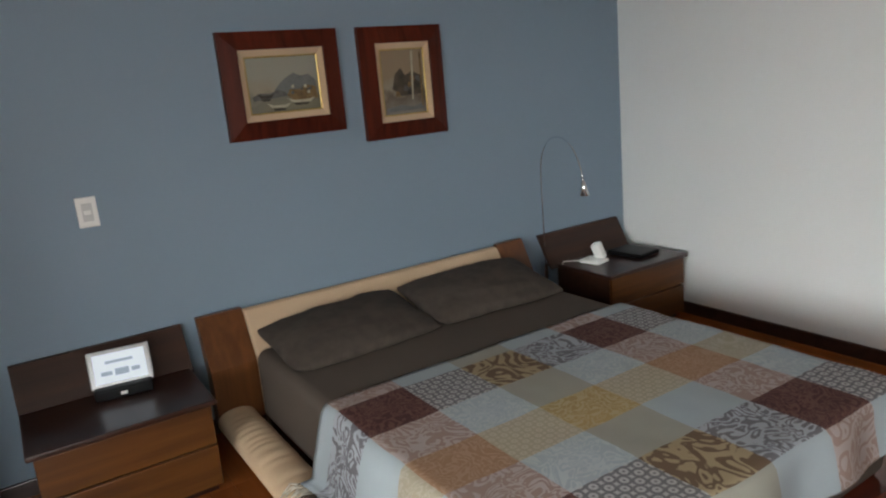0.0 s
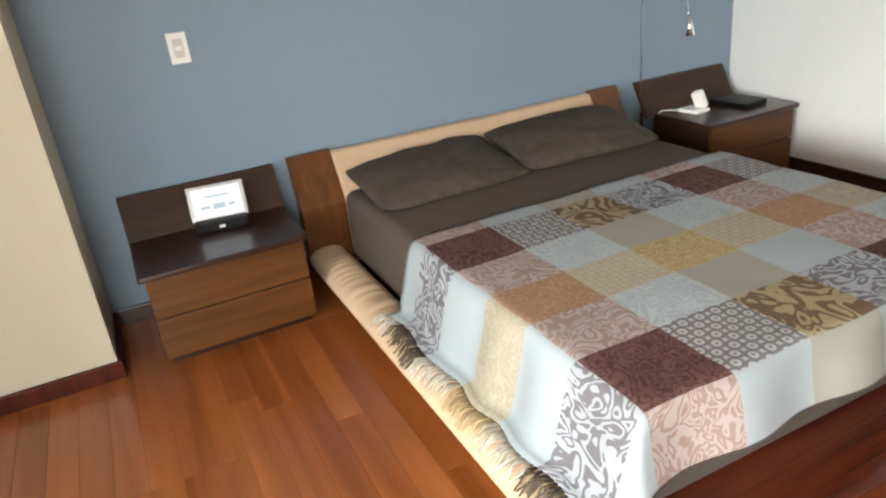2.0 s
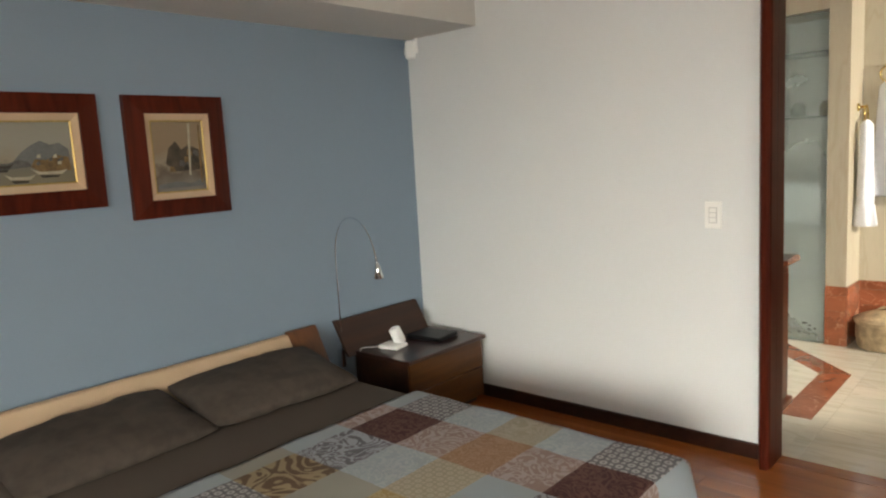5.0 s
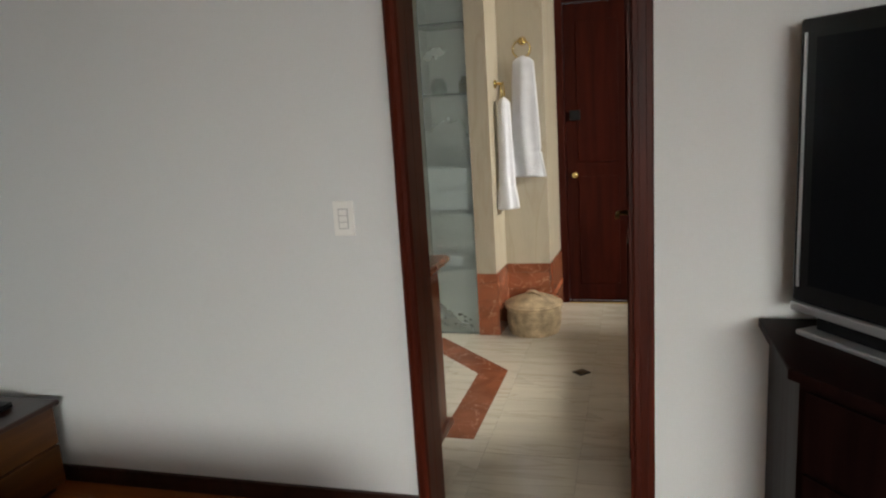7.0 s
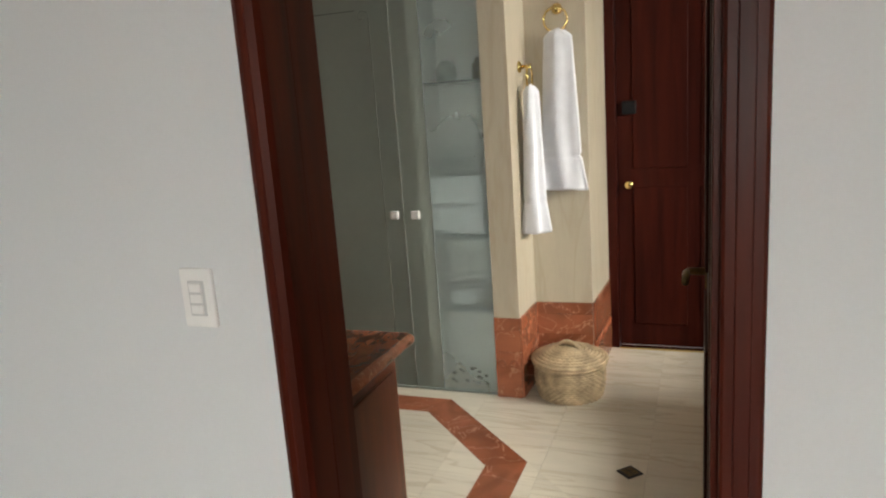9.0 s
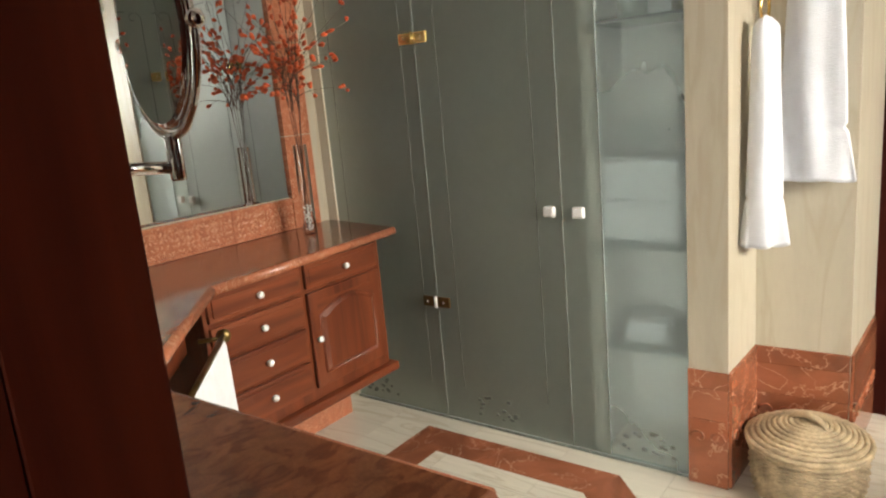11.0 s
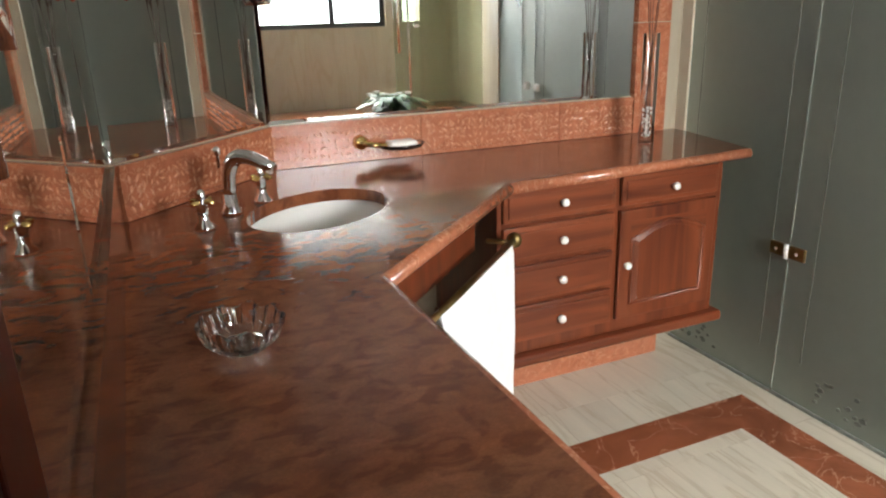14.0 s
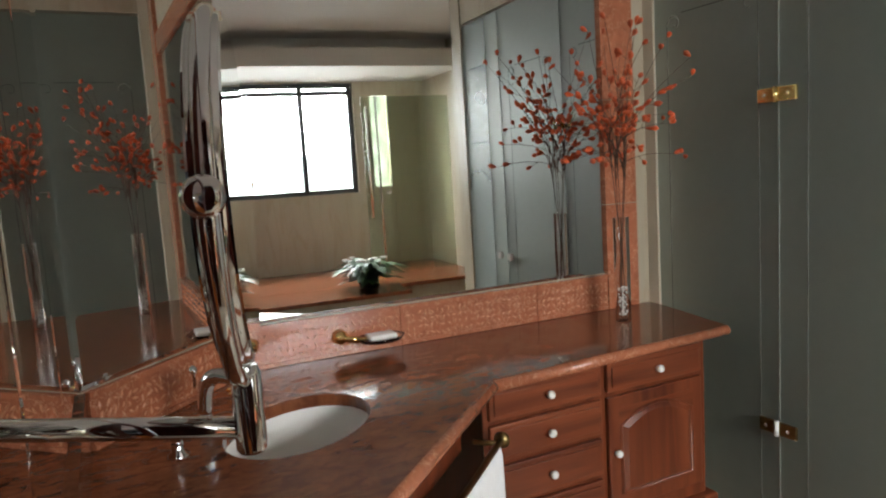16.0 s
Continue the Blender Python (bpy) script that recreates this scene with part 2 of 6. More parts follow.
orange_petal = material("orange_petal", (0.72, 0.120, 0.030), 0.6, var=0.3, scale=20, bump=0.1)
brown_twig = material("brown_twig", (0.10, 0.045, 0.025), 0.7, var=0.2, scale=30, bump=0.2)
leaf_green = material("leaf_green", (0.040, 0.115, 0.028), 0.45, var=0.25, scale=12, bump=0.1)
white_petal = material("white_petal", (0.75, 0.75, 0.72), 0.6, var=0.05, bump=0.05)
for timber in (door_wood, shaded_door_wood, stand_wood, black_plastic):
    timber.node_tree.nodes["Principled BSDF"].inputs["Specular IOR Level"].default_value = 0.2
shaded_door_wood.node_tree.nodes["Principled BSDF"].inputs["Specular IOR Level"].default_value = 0.08
stand_wood.node_tree.nodes["Principled BSDF"].inputs["Coat Weight"].default_value = 0.0
stand_wood.node_tree.nodes["Principled BSDF"].inputs["Specular IOR Level"].default_value = 0.03
green_glass = material("green_glass", (0.66, 0.71, 0.60), 0.45, var=0.22, scale=9, fine=60, bump=0.0, transmission=0.8, ior=1.2, contrast=0.1)
daylight = glow_material("daylight", (0.95, 0.98, 1.0), 5.0)
bright_sky = glow_material("bright_sky", (0.97, 0.985, 1.0), 9.0)
dark_frame = smooth_material("dark_frame", (0.02, 0.02, 0.02), 0.4)


# ---------- mesh helpers ----------
def thing(name, label, category, at=(0, 0, 0), turn=0.0, group="", kind=""):
    ob = new(name)
    ob.empty_display_size = 0.05
    ob.matrix_world = pose(*at, 0, 0, turn)
    return tagged(ob, label, category, group, kind)


def part(name, bm, mat, parent=None, label="", smooth=False):
    """Links a bmesh as one mesh object under a thing or a part."""
    bmesh.ops.recalc_face_normals(bm, faces=bm.faces)
    me = bpy.data.meshes.new(name)
    bm.to_mesh(me)
    bm.free()
    for m in (mat if isinstance(mat, (list, tuple)) else [mat]):
        me.materials.append(m)
    if smooth:
        for p in me.polygons:
            p.use_smooth = True
    ob = new(name, me)
    ob.parent = parent
    if label:
        ob["label"] = label
    return ob


def box(x0, x1, y0, y1, z0, z1, bevel=0.0, bm=None, seg=2):
    own = bm if bm is not None else bmesh.new()
    made = bmesh.ops.create_cube(own, size=1)["verts"]
    for v in made:
        v.co = Vector(((x0 + x1) / 2 + v.co.x * (x1 - x0), (y0 + y1) / 2 + v.co.y * (y1 - y0), (z0 + z1) / 2 + v.co.z * (z1 - z0)))
    if bevel:
        edges = list({e for v in made for e in v.link_edges})
        bmesh.ops.bevel(own, geom=edges, offset=bevel, segments=seg, profile=0.5, affect="EDGES", clamp_overlap=True)
    return own


def prism(points, z0, z1, bm=None, bevel=0.0):
    """An upright solid over an outline."""
    own = bm if bm is not None else bmesh.new()
    low = [own.verts.new((x, y, z0)) for x, y in points]
    top = [own.verts.new((x, y, z1)) for x, y in points]
    k = len(points)
    own.faces.new(low[::-1])
    lid = own.faces.new(top)
    for i in range(k):
        own.faces.new((low[i], low[(i + 1) % k], top[(i + 1) % k], top[i]))
    if bevel:
        bmesh.ops.bevel(own, geom=list(lid.edges), offset=bevel, segments=2, profile=0.5, affect="EDGES", clamp_overlap=True)
    return own


def tube(points, radius, bm=None, seg=10, close=True):
    """A round bar along points; radius a number or one for each point."""
    own = bm if bm is not None else bmesh.new()
    pts = [Vector(p) for p in points]
    rad = radius if isinstance(radius, (list, tuple)) else [radius] * len(pts)
    side, rings = None, []
    for i, p in enumerate(pts):
        way = (pts[min(i + 1, len(pts) - 1)] - pts[max(i - 1, 0)]).normalized()
        if side is None:
            side = way.orthogonal().normalized()
        side = (side - way * side.dot(way)).normalized()
        other = way.cross(side)
        rings.append([own.verts.new(p + (side * math.cos(a) + other * math.sin(a)) * rad[i])
                      for a in (2 * math.pi * k / seg for k in range(seg))])
    for a, b in zip(rings, rings[1:]):
        for k in range(seg):
            own.faces.new((a[k], a[(k + 1) % seg], b[(k + 1) % seg], b[k]))
    if close:
        own.faces.new(rings[0][::-1])
        own.faces.new(rings[-1])
    return own


def lathe(profile, seg=24, bm=None, centre=(0, 0, 0), sx=1.0, sy=1.0, cap=True):
    """A turned body: (radius, height) pairs round the upright axis."""
    own = bm if bm is not None else bmesh.new()
    rings = []
    for r, z in profile:
        rings.append([own.verts.new((centre[0] + r * sx * math.cos(2 * math.pi * k / seg), centre[1] + r * sy * math.sin(2 * math.pi * k / seg), centre[2] + z))
                      for k in range(seg)])
    for a, b in zip(rings, rings[1:]):
        for k in range(seg):
            own.faces.new((a[k], a[(k + 1) % seg], b[(k + 1) % seg], b[k]))
    if cap:
        own.faces.new(rings[0][::-1])
        own.faces.new(rings[-1])
    return own


def knob(mat, parent, at, way, size=0.014, label=""):
    """A small turned knob that stands off a face along way."""
    w = Vector(way).normalized()
    p = Vector(at)
    steps = ((0.0, 0.5), (0.5, 0.45), (0.8, 0.9), (1.3, 1.0), (1.8, 0.8), (2.0, 0.3))
    bm = tube([p + w * size * a for a, _ in steps], [size * r for _, r in steps], seg=12)
    return part("knob", bm, mat, parent, label, True)


def bezier(p0, p1, p2, p3, n=12):
    a, b, c, d = map(Vector, (p0, p1, p2, p3))
    return [a * (1 - t) ** 3 + b * 3 * t * (1 - t) ** 2 + c * 3 * t * t * (1 - t) + d * t ** 3 for t in (i / n for i in range(n + 1))]


def structure(name, bm, mat, label, smooth=False):
    return tagged(part(name, bm, mat, None, label, smooth), label, "", "", "structure")


# ---------- the rooms ----------
BLUE, WHITE, BACK = -2.55, 3.43, 3.512      # blue wall, white wall and its bathroom face
EAST, SOUTH, CEIL = 2.20, -1.90, 2.46
JL, JR, HEAD = -0.455, 0.218, 2.14          # clear doorway
GLASS, MIRROR = 5.475, -2.39                # frosted doors, main mirror wall
BATH_EAST, BATH_NORTH, BATH_CEIL = 1.95, 6.25, 2.52



def mirror_x(y):
    """The mirror wall leans a little into the room towards the frosted doors."""
    return -2.386 + 0.0262 * (y - 3.93)


structure("floor_bedroom_base", box(BLUE - 0.2, EAST + 0.2, SOUTH - 0.2, WHITE + 0.04, -0.15, -0.012), floor_wood, "dark red wood subfloor of the bedroom")
structure("floor_bathroom_base", box(MIRROR - 0.2, BATH_EAST + 0.2, WHITE + 0.05, BATH_NORTH + 0.5, -0.15, -0.008), cream_marble, "mortar bed under the bathroom floor")
structure("wall_blue", box(BLUE - 0.15, BLUE, SOUTH - 0.2, WHITE, -0.1, CEIL), blue_paint, "smooth wall painted slate blue")
structure("wall_closet", box(BLUE, -2.085, SOUTH, -0.125, 0, CEIL), cream_paint, "cream painted wall block that stands out beside the bed")

bm = box(MIRROR - 0.45, JL - 0.055, WHITE, BACK, -0.1, CEIL)
box(JR + 0.055, EAST + 0.2, WHITE, BACK, -0.1, CEIL, bm=bm)
box(JL - 0.055, JR + 0.055, WHITE, BACK, HEAD + 0.06, CEIL, bm=bm)
structure("wall_white", bm, white_paint, "plain white wall with the bathroom doorway")
# South wall out of view; sill and head heights set to shape the light.
bm = box(BLUE - 0.15, 0.10, SOUTH - 0.15, SOUTH, -0.1, CEIL)
box(2.0, EAST + 0.15, SOUTH - 0.15, SOUTH, -0.1, CEIL, bm=bm)
box(0.10, 2.0, SOUTH - 0.15, SOUTH, -0.1, 0.80, bm=bm)
box(0.10, 2.0, SOUTH - 0.15, SOUTH, 1.85, CEIL, bm=bm)
structure("wall_south", bm, sand_paint, "sand-coloured bedroom wall with a wide window")
# East wall out of view; its window is added to go with the fill lamp.
bm = box(EAST, EAST + 0.15, SOUTH, -1.55, -0.1, CEIL)
box(EAST, EAST + 0.15, 0.05, WHITE, -0.1, CEIL, bm=bm)
box(EAST, EAST + 0.15, -1.55, 0.05, -0.1, 0.85, bm=bm)
box(EAST, EAST + 0.15, -1.55, 0.05, 2.05, CEIL, bm=bm)
structure("wall_east", bm, sand_paint, "unseen sand-coloured bedroom wall with an opening for fill light")
structure("backdrop_fill_window", box(EAST + 2.5, EAST + 2.52, -4, 3, -2, 5), daylight, "glowing panel outside the unseen fill window")
structure("ceiling_bedroom", box(BLUE - 0.15, EAST + 0.15, SOUTH - 0.15, BACK, CEIL, CEIL + 0.12), ceiling_paint, "white plaster ceiling")
structure("ceiling_soffit", box(BLUE, -2.02, -0.125, WHITE, 2.115, CEIL), ceiling_paint, "lowered white soffit above the bed")
bm = box(BLUE, -2.02, WHITE - 0.018, WHITE, 0, 0.07, 0.004)
box(-2.02, JL - 0.07, WHITE - 0.018, WHITE, 0, 0.07, 0.004, bm=bm)
structure("baseboard_white_wall", bm, dark_wood, "dark wooden baseboard")
structure("baseboard_east_part", box(JR + 0.07, EAST, WHITE - 0.018, WHITE, 0, 0.07, 0.004), dark_wood, "dark wooden baseboard")
structure("baseboard_blue_wall", box(BLUE, BLUE + 0.018, -0.105, WHITE - 0.02, 0, 0.07, 0.004), dark_wood, "dark wooden baseboard")
structure("baseboard_closet", box(-2.085, -2.067, SOUTH, -0.108, 0, 0.07, 0.004), door_wood, "reddish wooden baseboard")
structure("baseboard_closet_return", box(BLUE + 0.02, -2.085, -0.125, -0.107, 0, 0.07, 0.004), door_wood, "reddish wooden baseboard")

# doorway lining and casing
bm = box(JL - 0.055, JL, WHITE - 0.005, BACK + 0.005, 0, HEAD, 0.002)
box(JR, JR + 0.055, WHITE - 0.005, BACK + 0.005, 0, HEAD, 0.002, bm=bm)
box(JL - 0.055, JR + 0.055, WHITE - 0.005, BACK + 0.005, HEAD, HEAD + 0.055, 0.002, bm=bm)
doorway = structure("door_frame_bathroom", bm, door_wood, "dark red-brown wooden door lining")
for y0, y1 in ((WHITE - 0.028, WHITE - 0.006), (BACK + 0.006, BACK + 0.012)):
    for x0, x1 in ((JL - 0.143, JL - 0.012), (JR + 0.012, JR + 0.075))[1 if y0 < BACK else 0:]:
        bm = box(x0, x1, y0, y1, 0, HEAD + 0.075, 0.006)
        xm = (x0 + x1) / 2
        box(xm - 0.012, xm + 0.012, y0 - (0.004 if y0 < BACK else 0), y1 + (0 if y0 < BACK else 0.002), 0, HEAD + 0.07, 0.002, bm=bm)
        part("casing", bm, door_wood, doorway)
    part("casing", box(JL - 0.012, JR + 0.012, y0, y1, HEAD + 0.012, HEAD + 0.075, 0.006), door_wood, doorway)
part("casing", prism([(-0.529, WHITE - 0.001), (-0.500, 3.345), (-0.492, 3.325), (-0.482, 3.320), (-0.475, 3.327), (-0.471, 3.326), (-0.460, 3.334), (JL, 3.348), (JL, WHITE - 0.006)][::-1], 0, HEAD + 0.075), door_wood, doorway)
structure("threshold", box(JL, JR, WHITE - 0.003, BACK + 0.004, -0.01, 0.002, 0.001), floor_wood, "thin wooden threshold strip")

# open bathroom door, folded back at a right angle
leaf = tagged(part("door_bathroom", box(JR - 0.002, JR + 0.036, BACK + 0.03, BACK + 0.70, 0.008, HEAD - 0.01, 0.003), shaded_door_wood), "open dark red-brown wooden door", "door", "", "structure")
for z0, z1 in ((0.15, 0.95), (1.1, 2.0)):
    part("panel", box(JR - 0.008, JR - 0.001, BACK + 0.14, BACK + 0.59, z0, z1, 0.004), shaded_door_wood, leaf)
bm = tube([(JR - 0.002, BACK + 0.64, 0.98), (JR - 0.045, BACK + 0.64, 0.98), (JR - 0.05, BACK + 0.62, 0.98), (JR - 0.05, BACK + 0.53, 0.98)], 0.009)
handle = part("door_handle", bm, old_brass, leaf, "dark brass lever handle", True)
part("plate", box(JR - 0.006, JR - 0.001, BACK + 0.62, BACK + 0.66, 0.90, 1.06, 0.002), old_brass, handle)

# bathroom walls
bm = prism([(mirror_x(3.94), 3.941), (mirror_x(5.57), 5.57), (MIRROR - 0.15, 5.57), (MIRROR - 0.15, 3.941)], -0.1, BATH_CEIL)
structure("wall_mirror", bm, travertine, "bathroom wall behind the long mirror")
bm = prism([(-1.958, BACK), (-2.386, 3.940), (MIRROR - 0.15, 3.940), (MIRROR - 0.15, BACK)], -0.1, BATH_CEIL)
structure("wall_corner", bm, travertine, "slanting bathroom corner wall")
structure("wall_cream_jamb", box(mirror_x(5.47), -2.292, GLASS - 0.004, GLASS + 0.10, 0, BATH_CEIL), cream_paint, "narrow cream wall strip beside the frosted doors")
structure("wall_shower_back", box(MIRROR - 0.15, -0.74, 6.30, 6.42, -0.1, BATH_CEIL), travertine, "back wall of the frosted closet")
structure("wall_shower_head", box(-2.292, -0.744, GLASS - 0.004, GLASS + 0.08, 2.212, BATH_CEIL), travertine, "beige stone band above the frosted doors")
structure("wall_shower_side", box(MIRROR - 0.15, MIRROR, 5.572, 6.30, -0.1, BATH_CEIL), travertine, "side wall of the frosted closet")
bm = prism([(-0.742, 5.466), (-0.616, 5.466), (-0.602, 5.760), (-0.312, 5.768), (-0.288, BATH_NORTH), (-0.742, 6.42)], -0.1, BATH_CEIL)
structure("wall_pillar", bm, travertine, "beige travertine pillar with a stepped corner")
bm = box(-0.30, 2.1, BATH_NORTH + 0.04, BATH_NORTH + 0.16, 2.16, BATH_CEIL)
box(0.62, 2.1, BATH_NORTH + 0.04, BATH_NORTH + 0.16, -0.1, 2.16, bm=bm)
structure("wall_bath_north", bm, travertine, "beige tiled bathroom wall with a door")
WY0, WY1, WZ0, WZ1 = 4.36, 5.58, 1.21, 2.235
bm = box(BATH_EAST, BATH_EAST + 0.14, BACK, WY0, -0.1, BATH_CEIL)
box(BATH_EAST, BATH_EAST + 0.14, WY1, 5.74, -0.1, BATH_CEIL, bm=bm)
box(BATH_EAST, BATH_EAST + 0.14, 5.91, BATH_NORTH + 0.16, -0.1, BATH_CEIL, bm=bm)
box(BATH_EAST, BATH_EAST + 0.14, 5.74, 5.91, -0.1, 1.25, bm=bm)
box(BATH_EAST, BATH_EAST + 0.14, 5.74, 5.91, 2.11, BATH_CEIL, bm=bm)
box(BATH_EAST, BATH_EAST + 0.14, WY0, WY1, -0.1, WZ0, bm=bm)
box(BATH_EAST, BATH_EAST + 0.14, WY0, WY1, WZ1, BATH_CEIL, bm=bm)
structure("wall_bath_east", bm, travertine, "beige travertine wall with a dark-framed window")
structure("ceiling_bathroom", box(MIRROR - 0.15, BATH_EAST + 0.14, BACK, 6.42, BATH_CEIL, BATH_CEIL + 0.1), ceiling_paint, "white bathroom ceiling")
bm = box(1.0, BATH_EAST, BACK, BATH_NORTH + 0.04, 2.245, 2.39)
box(1.34, BATH_EAST, BACK, BATH_NORTH + 0.04, 2.39, BATH_CEIL, bm=bm)
structure("ceiling_soffit_bath", bm, ceiling_paint, "lowered white ceiling at the window with a recessed shadow line")
structure("backdrop_bedroom_window", box(-5, 6, SOUTH - 4.02, SOUTH - 4.0, -2, 6), daylight, "bright overcast daylight outside the bedroom window")
structure("backdrop_bathroom_window", box(BATH_EAST + 3.2, BATH_EAST + 3.22, 0.5, 9.5, -2, 6), bright_sky, "bright overcast daylight outside the bathroom window")


def dark_window(name, x, y0, y1, z0, z1, splits, label, turn=0):
    ob = tagged(new(name), label, "window", "", "structure")
    ob.matrix_world = pose(0, 0, 0, 0, 0, turn)
    w = 0.045
    part("window_frame", box(x, x + 0.05, y0, y1, z1 - w, z1, 0.003), dark_frame, ob)
    part("window_frame", box(x, x + 0.05, y0, y1, z0, z0 + w, 0.003), dark_frame, ob)
    for y in [y0 + w / 2, *splits, y1 - w / 2]:
        part("window_frame", box(x + 0.002, x + 0.048, y - w / 2, y + w / 2, z0 + w, z1 - w, 0.003), dark_frame, ob)
    edges = [y0 + w / 2, *splits, y1 - w / 2]
    for a, b in zip(edges, edges[1:]):
        pane = part("pane", box(x + 0.02, x + 0.026, a + w / 2, b - w / 2, z0 + w, z1 - w), clear_glass, ob)
        pane.visible_shadow = False
    return ob


dark_window("window_bathroom", BATH_EAST + 0.04, WY0, WY1, WZ0, WZ1, [5.09], "sliding bathroom window in a dark metal frame")
part("window_frame", box(BATH_EAST + 0.03, BATH_EAST + 0.095, WY0, WY1, 2.125, 2.165, 0.003), dark_frame, bpy.data.objects["window_bathroom"], "dark transom bar")
slim = tagged(new("window_shower"), "narrow shower window of pale green frosted glass", "window", "", "structure")
part("pane", box(BATH_EAST + 0.05, BATH_EAST + 0.058, 5.742, 5.908, 1.252, 2.108), green_glass, slim).visible_shadow = False
dark_window("window_bedroom", -SOUTH + 0.04, 0.10, 2.0, 0.80, 1.85, [1.05], "wide bedroom window in a dark metal frame", -90)
# Unseen window added around the side fill lamp.
dark_window("fill_window_bedroom", EAST + 0.04, -1.55, 0.05, 0.85, 2.05, [-0.75], "unseen bedroom side window added for fill light")

# brown closet door at the end of the bathroom
bd = tagged(part("door_hall", box(-0.235, 0.56, BATH_NORTH + 0.03, BATH_NORTH + 0.07, 0.01, 2.10, 0.003), shaded_door_wood), "closed dark red-brown panelled wooden door", "door", "", "structure")
for z0, z1 in ((0.14, 0.92), (1.02, 1.98)):
    for x0, x1 in ((-0.15, 0.13), (0.20, 0.48)):
        part("panel", box(x0, x1, BATH_NORTH + 0.022, BATH_NORTH + 0.029, z0, z1, 0.005), shaded_door_wood, bd)
knob(brass, bd, (-0.172, BATH_NORTH + 0.028, 0.935), (0, -1, 0), 0.026, "round brass door knob")
part("lock", box(-0.205, -0.13, BATH_NORTH + 0.008, BATH_NORTH + 0.028, 1.315, 1.385, 0.006), black_plastic, bd, "black rim lock")
bm = box(-0.288, -0.237, BATH_NORTH - 0.012, BATH_NORTH + 0.07, 0, 2.16, 0.004)
box(0.562, 0.615, BATH_NORTH - 0.012, BATH_NORTH + 0.07, 0, 2.16, 0.004, bm=bm)
box(-0.237, 0.562, BATH_NORTH - 0.012, BATH_NORTH + 0.07, 2.105, 2.16, 0.004, bm=bm)
structure("door_frame_hall", bm, shaded_door_wood, "dark red-brown door frame")
structure("threshold_hall", box(-0.235, 0.56, BATH_NORTH - 0.02, BATH_NORTH + 0.028, -0.006, 0.010, 0.003), brass, "brass threshold strip")


# ---------- bedroom things ----------
def nightstand(at, label, slip=0.0):
    """Low bedside cabinet; local origin at its back left foot, x to the room, y along the wall."""
    ob = thing("nightstand", label, "nightstand", at, group="nightstands beside the bed")
    w, d, h = 0.632, 0.457, 0.39
    part("body", box(0.02, d - 0.035, 0.02, w - 0.02, 0.035, h - 0.022, 0.003), panel_wood, ob)
    part("plinth", box(0.03, d - 0.06, 0.035, w - 0.035, 0, 0.035), dark_wood, ob)
    part("top", box(0.0, d, 0, w, h - 0.022, h, 0.006), dark_wood, ob)
    for z0, z1 in ((0.040, 0.203), (0.211, h - 0.026)):
        part("drawer", box(d - 0.034, d - 0.014, 0.022, w - 0.022, z0, z1, 0.004), drawer_wood, ob)
    # Black strip darkens the gap between the drawers, where shade falls.
    part("groove_shade", box(d - 0.034, d - 0.030, 0.022, w - 0.022, 0.203, 0.211), black_plastic, ob)
    bm = bmesh.new()
    x0, z0, x1, z1, a, b = 0.060, h - 0.02, -0.045, h + 0.165, -slip, w + 0.012 - slip
    vs = [bm.verts.new(p) for p in ((x0, a, z0), (x0, b, z0), (x1, b, z1), (x1, a, z1), (x0 - 0.022, a, z0), (x0 - 0.022, b, z0), (x1 - 0.022, b, z1), (x1 - 0.022, a, z1))]
    for f in ((0, 1, 2, 3), (7, 6, 5, 4), (0, 4, 5, 1), (1, 5, 6, 2), (2, 6, 7, 3), (3, 7, 4, 0)):
        bm.faces.new([vs[i] for i in f])
    part("back_panel", bm, panel_wood, ob)
    return ob


nightstand((-2.465, 0.022, 0), "low dark wooden nightstand with two drawers and slanting back panel")
nightstand((-2.465, 2.738, 0), "low dark wooden nightstand in the corner beside the white wall", 0.055)

BL, BR, BH, BF = 0.724, 2.530, -2.37, -0.42


def platform_bed():
    ob = thing("platform_bed", "low dark wooden platform bed with cream padded headboard", "bed", (0, 0, 0))
    part("platform", box(BH - 0.05, -0.24, 0.80, 2.47, 0.0, 0.10, 0.006), bed_wood, ob, "dark polished wooden platform")
    def board(name, y0, y1, mat, grow=0.0, bevel=0.0):
        bm = bmesh.new()
        hi = 0.575 - grow * 0.8
        prof = [(-2.36 + grow, 0.10), (-2.36 + grow, 0.36), (-2.475 + grow, hi), (-2.505, hi), (-2.44, 0.36), (-2.44, 0.10)]
        a = [bm.verts.new((x, y0, z)) for x, z in prof]
        b = [bm.verts.new((x, y1, z)) for x, z in prof]
        bm.faces.new(a)
        bm.faces.new(b[::-1])
        for i in range(len(prof)):
            j = (i + 1) % len(prof)
            bm.faces.new((a[i], b[i], b[j], a[j]))
        if bevel:
            bmesh.ops.bevel(bm, geom=list(bm.edges), offset=bevel, segments=3, profile=0.5, affect="EDGES", clamp_overlap=True)
        return part(name, bm, mat, ob)
    board("headboard_end", BL, 0.924, headboard_wood, 0, 0.003)
    board("headboard_end", 2.351, BR, headboard_wood, 0, 0.003)
    board("headboard_cushion", 0.926, 2.349, cream_cloth, 0.012, 0.012)
    return ob


platform_bed()


def rounded(x0, x1, y0, y1, z0, z1, r, seg=4):
    return box(x0, x1, y0, y1, z0, z1, r, seg=seg)


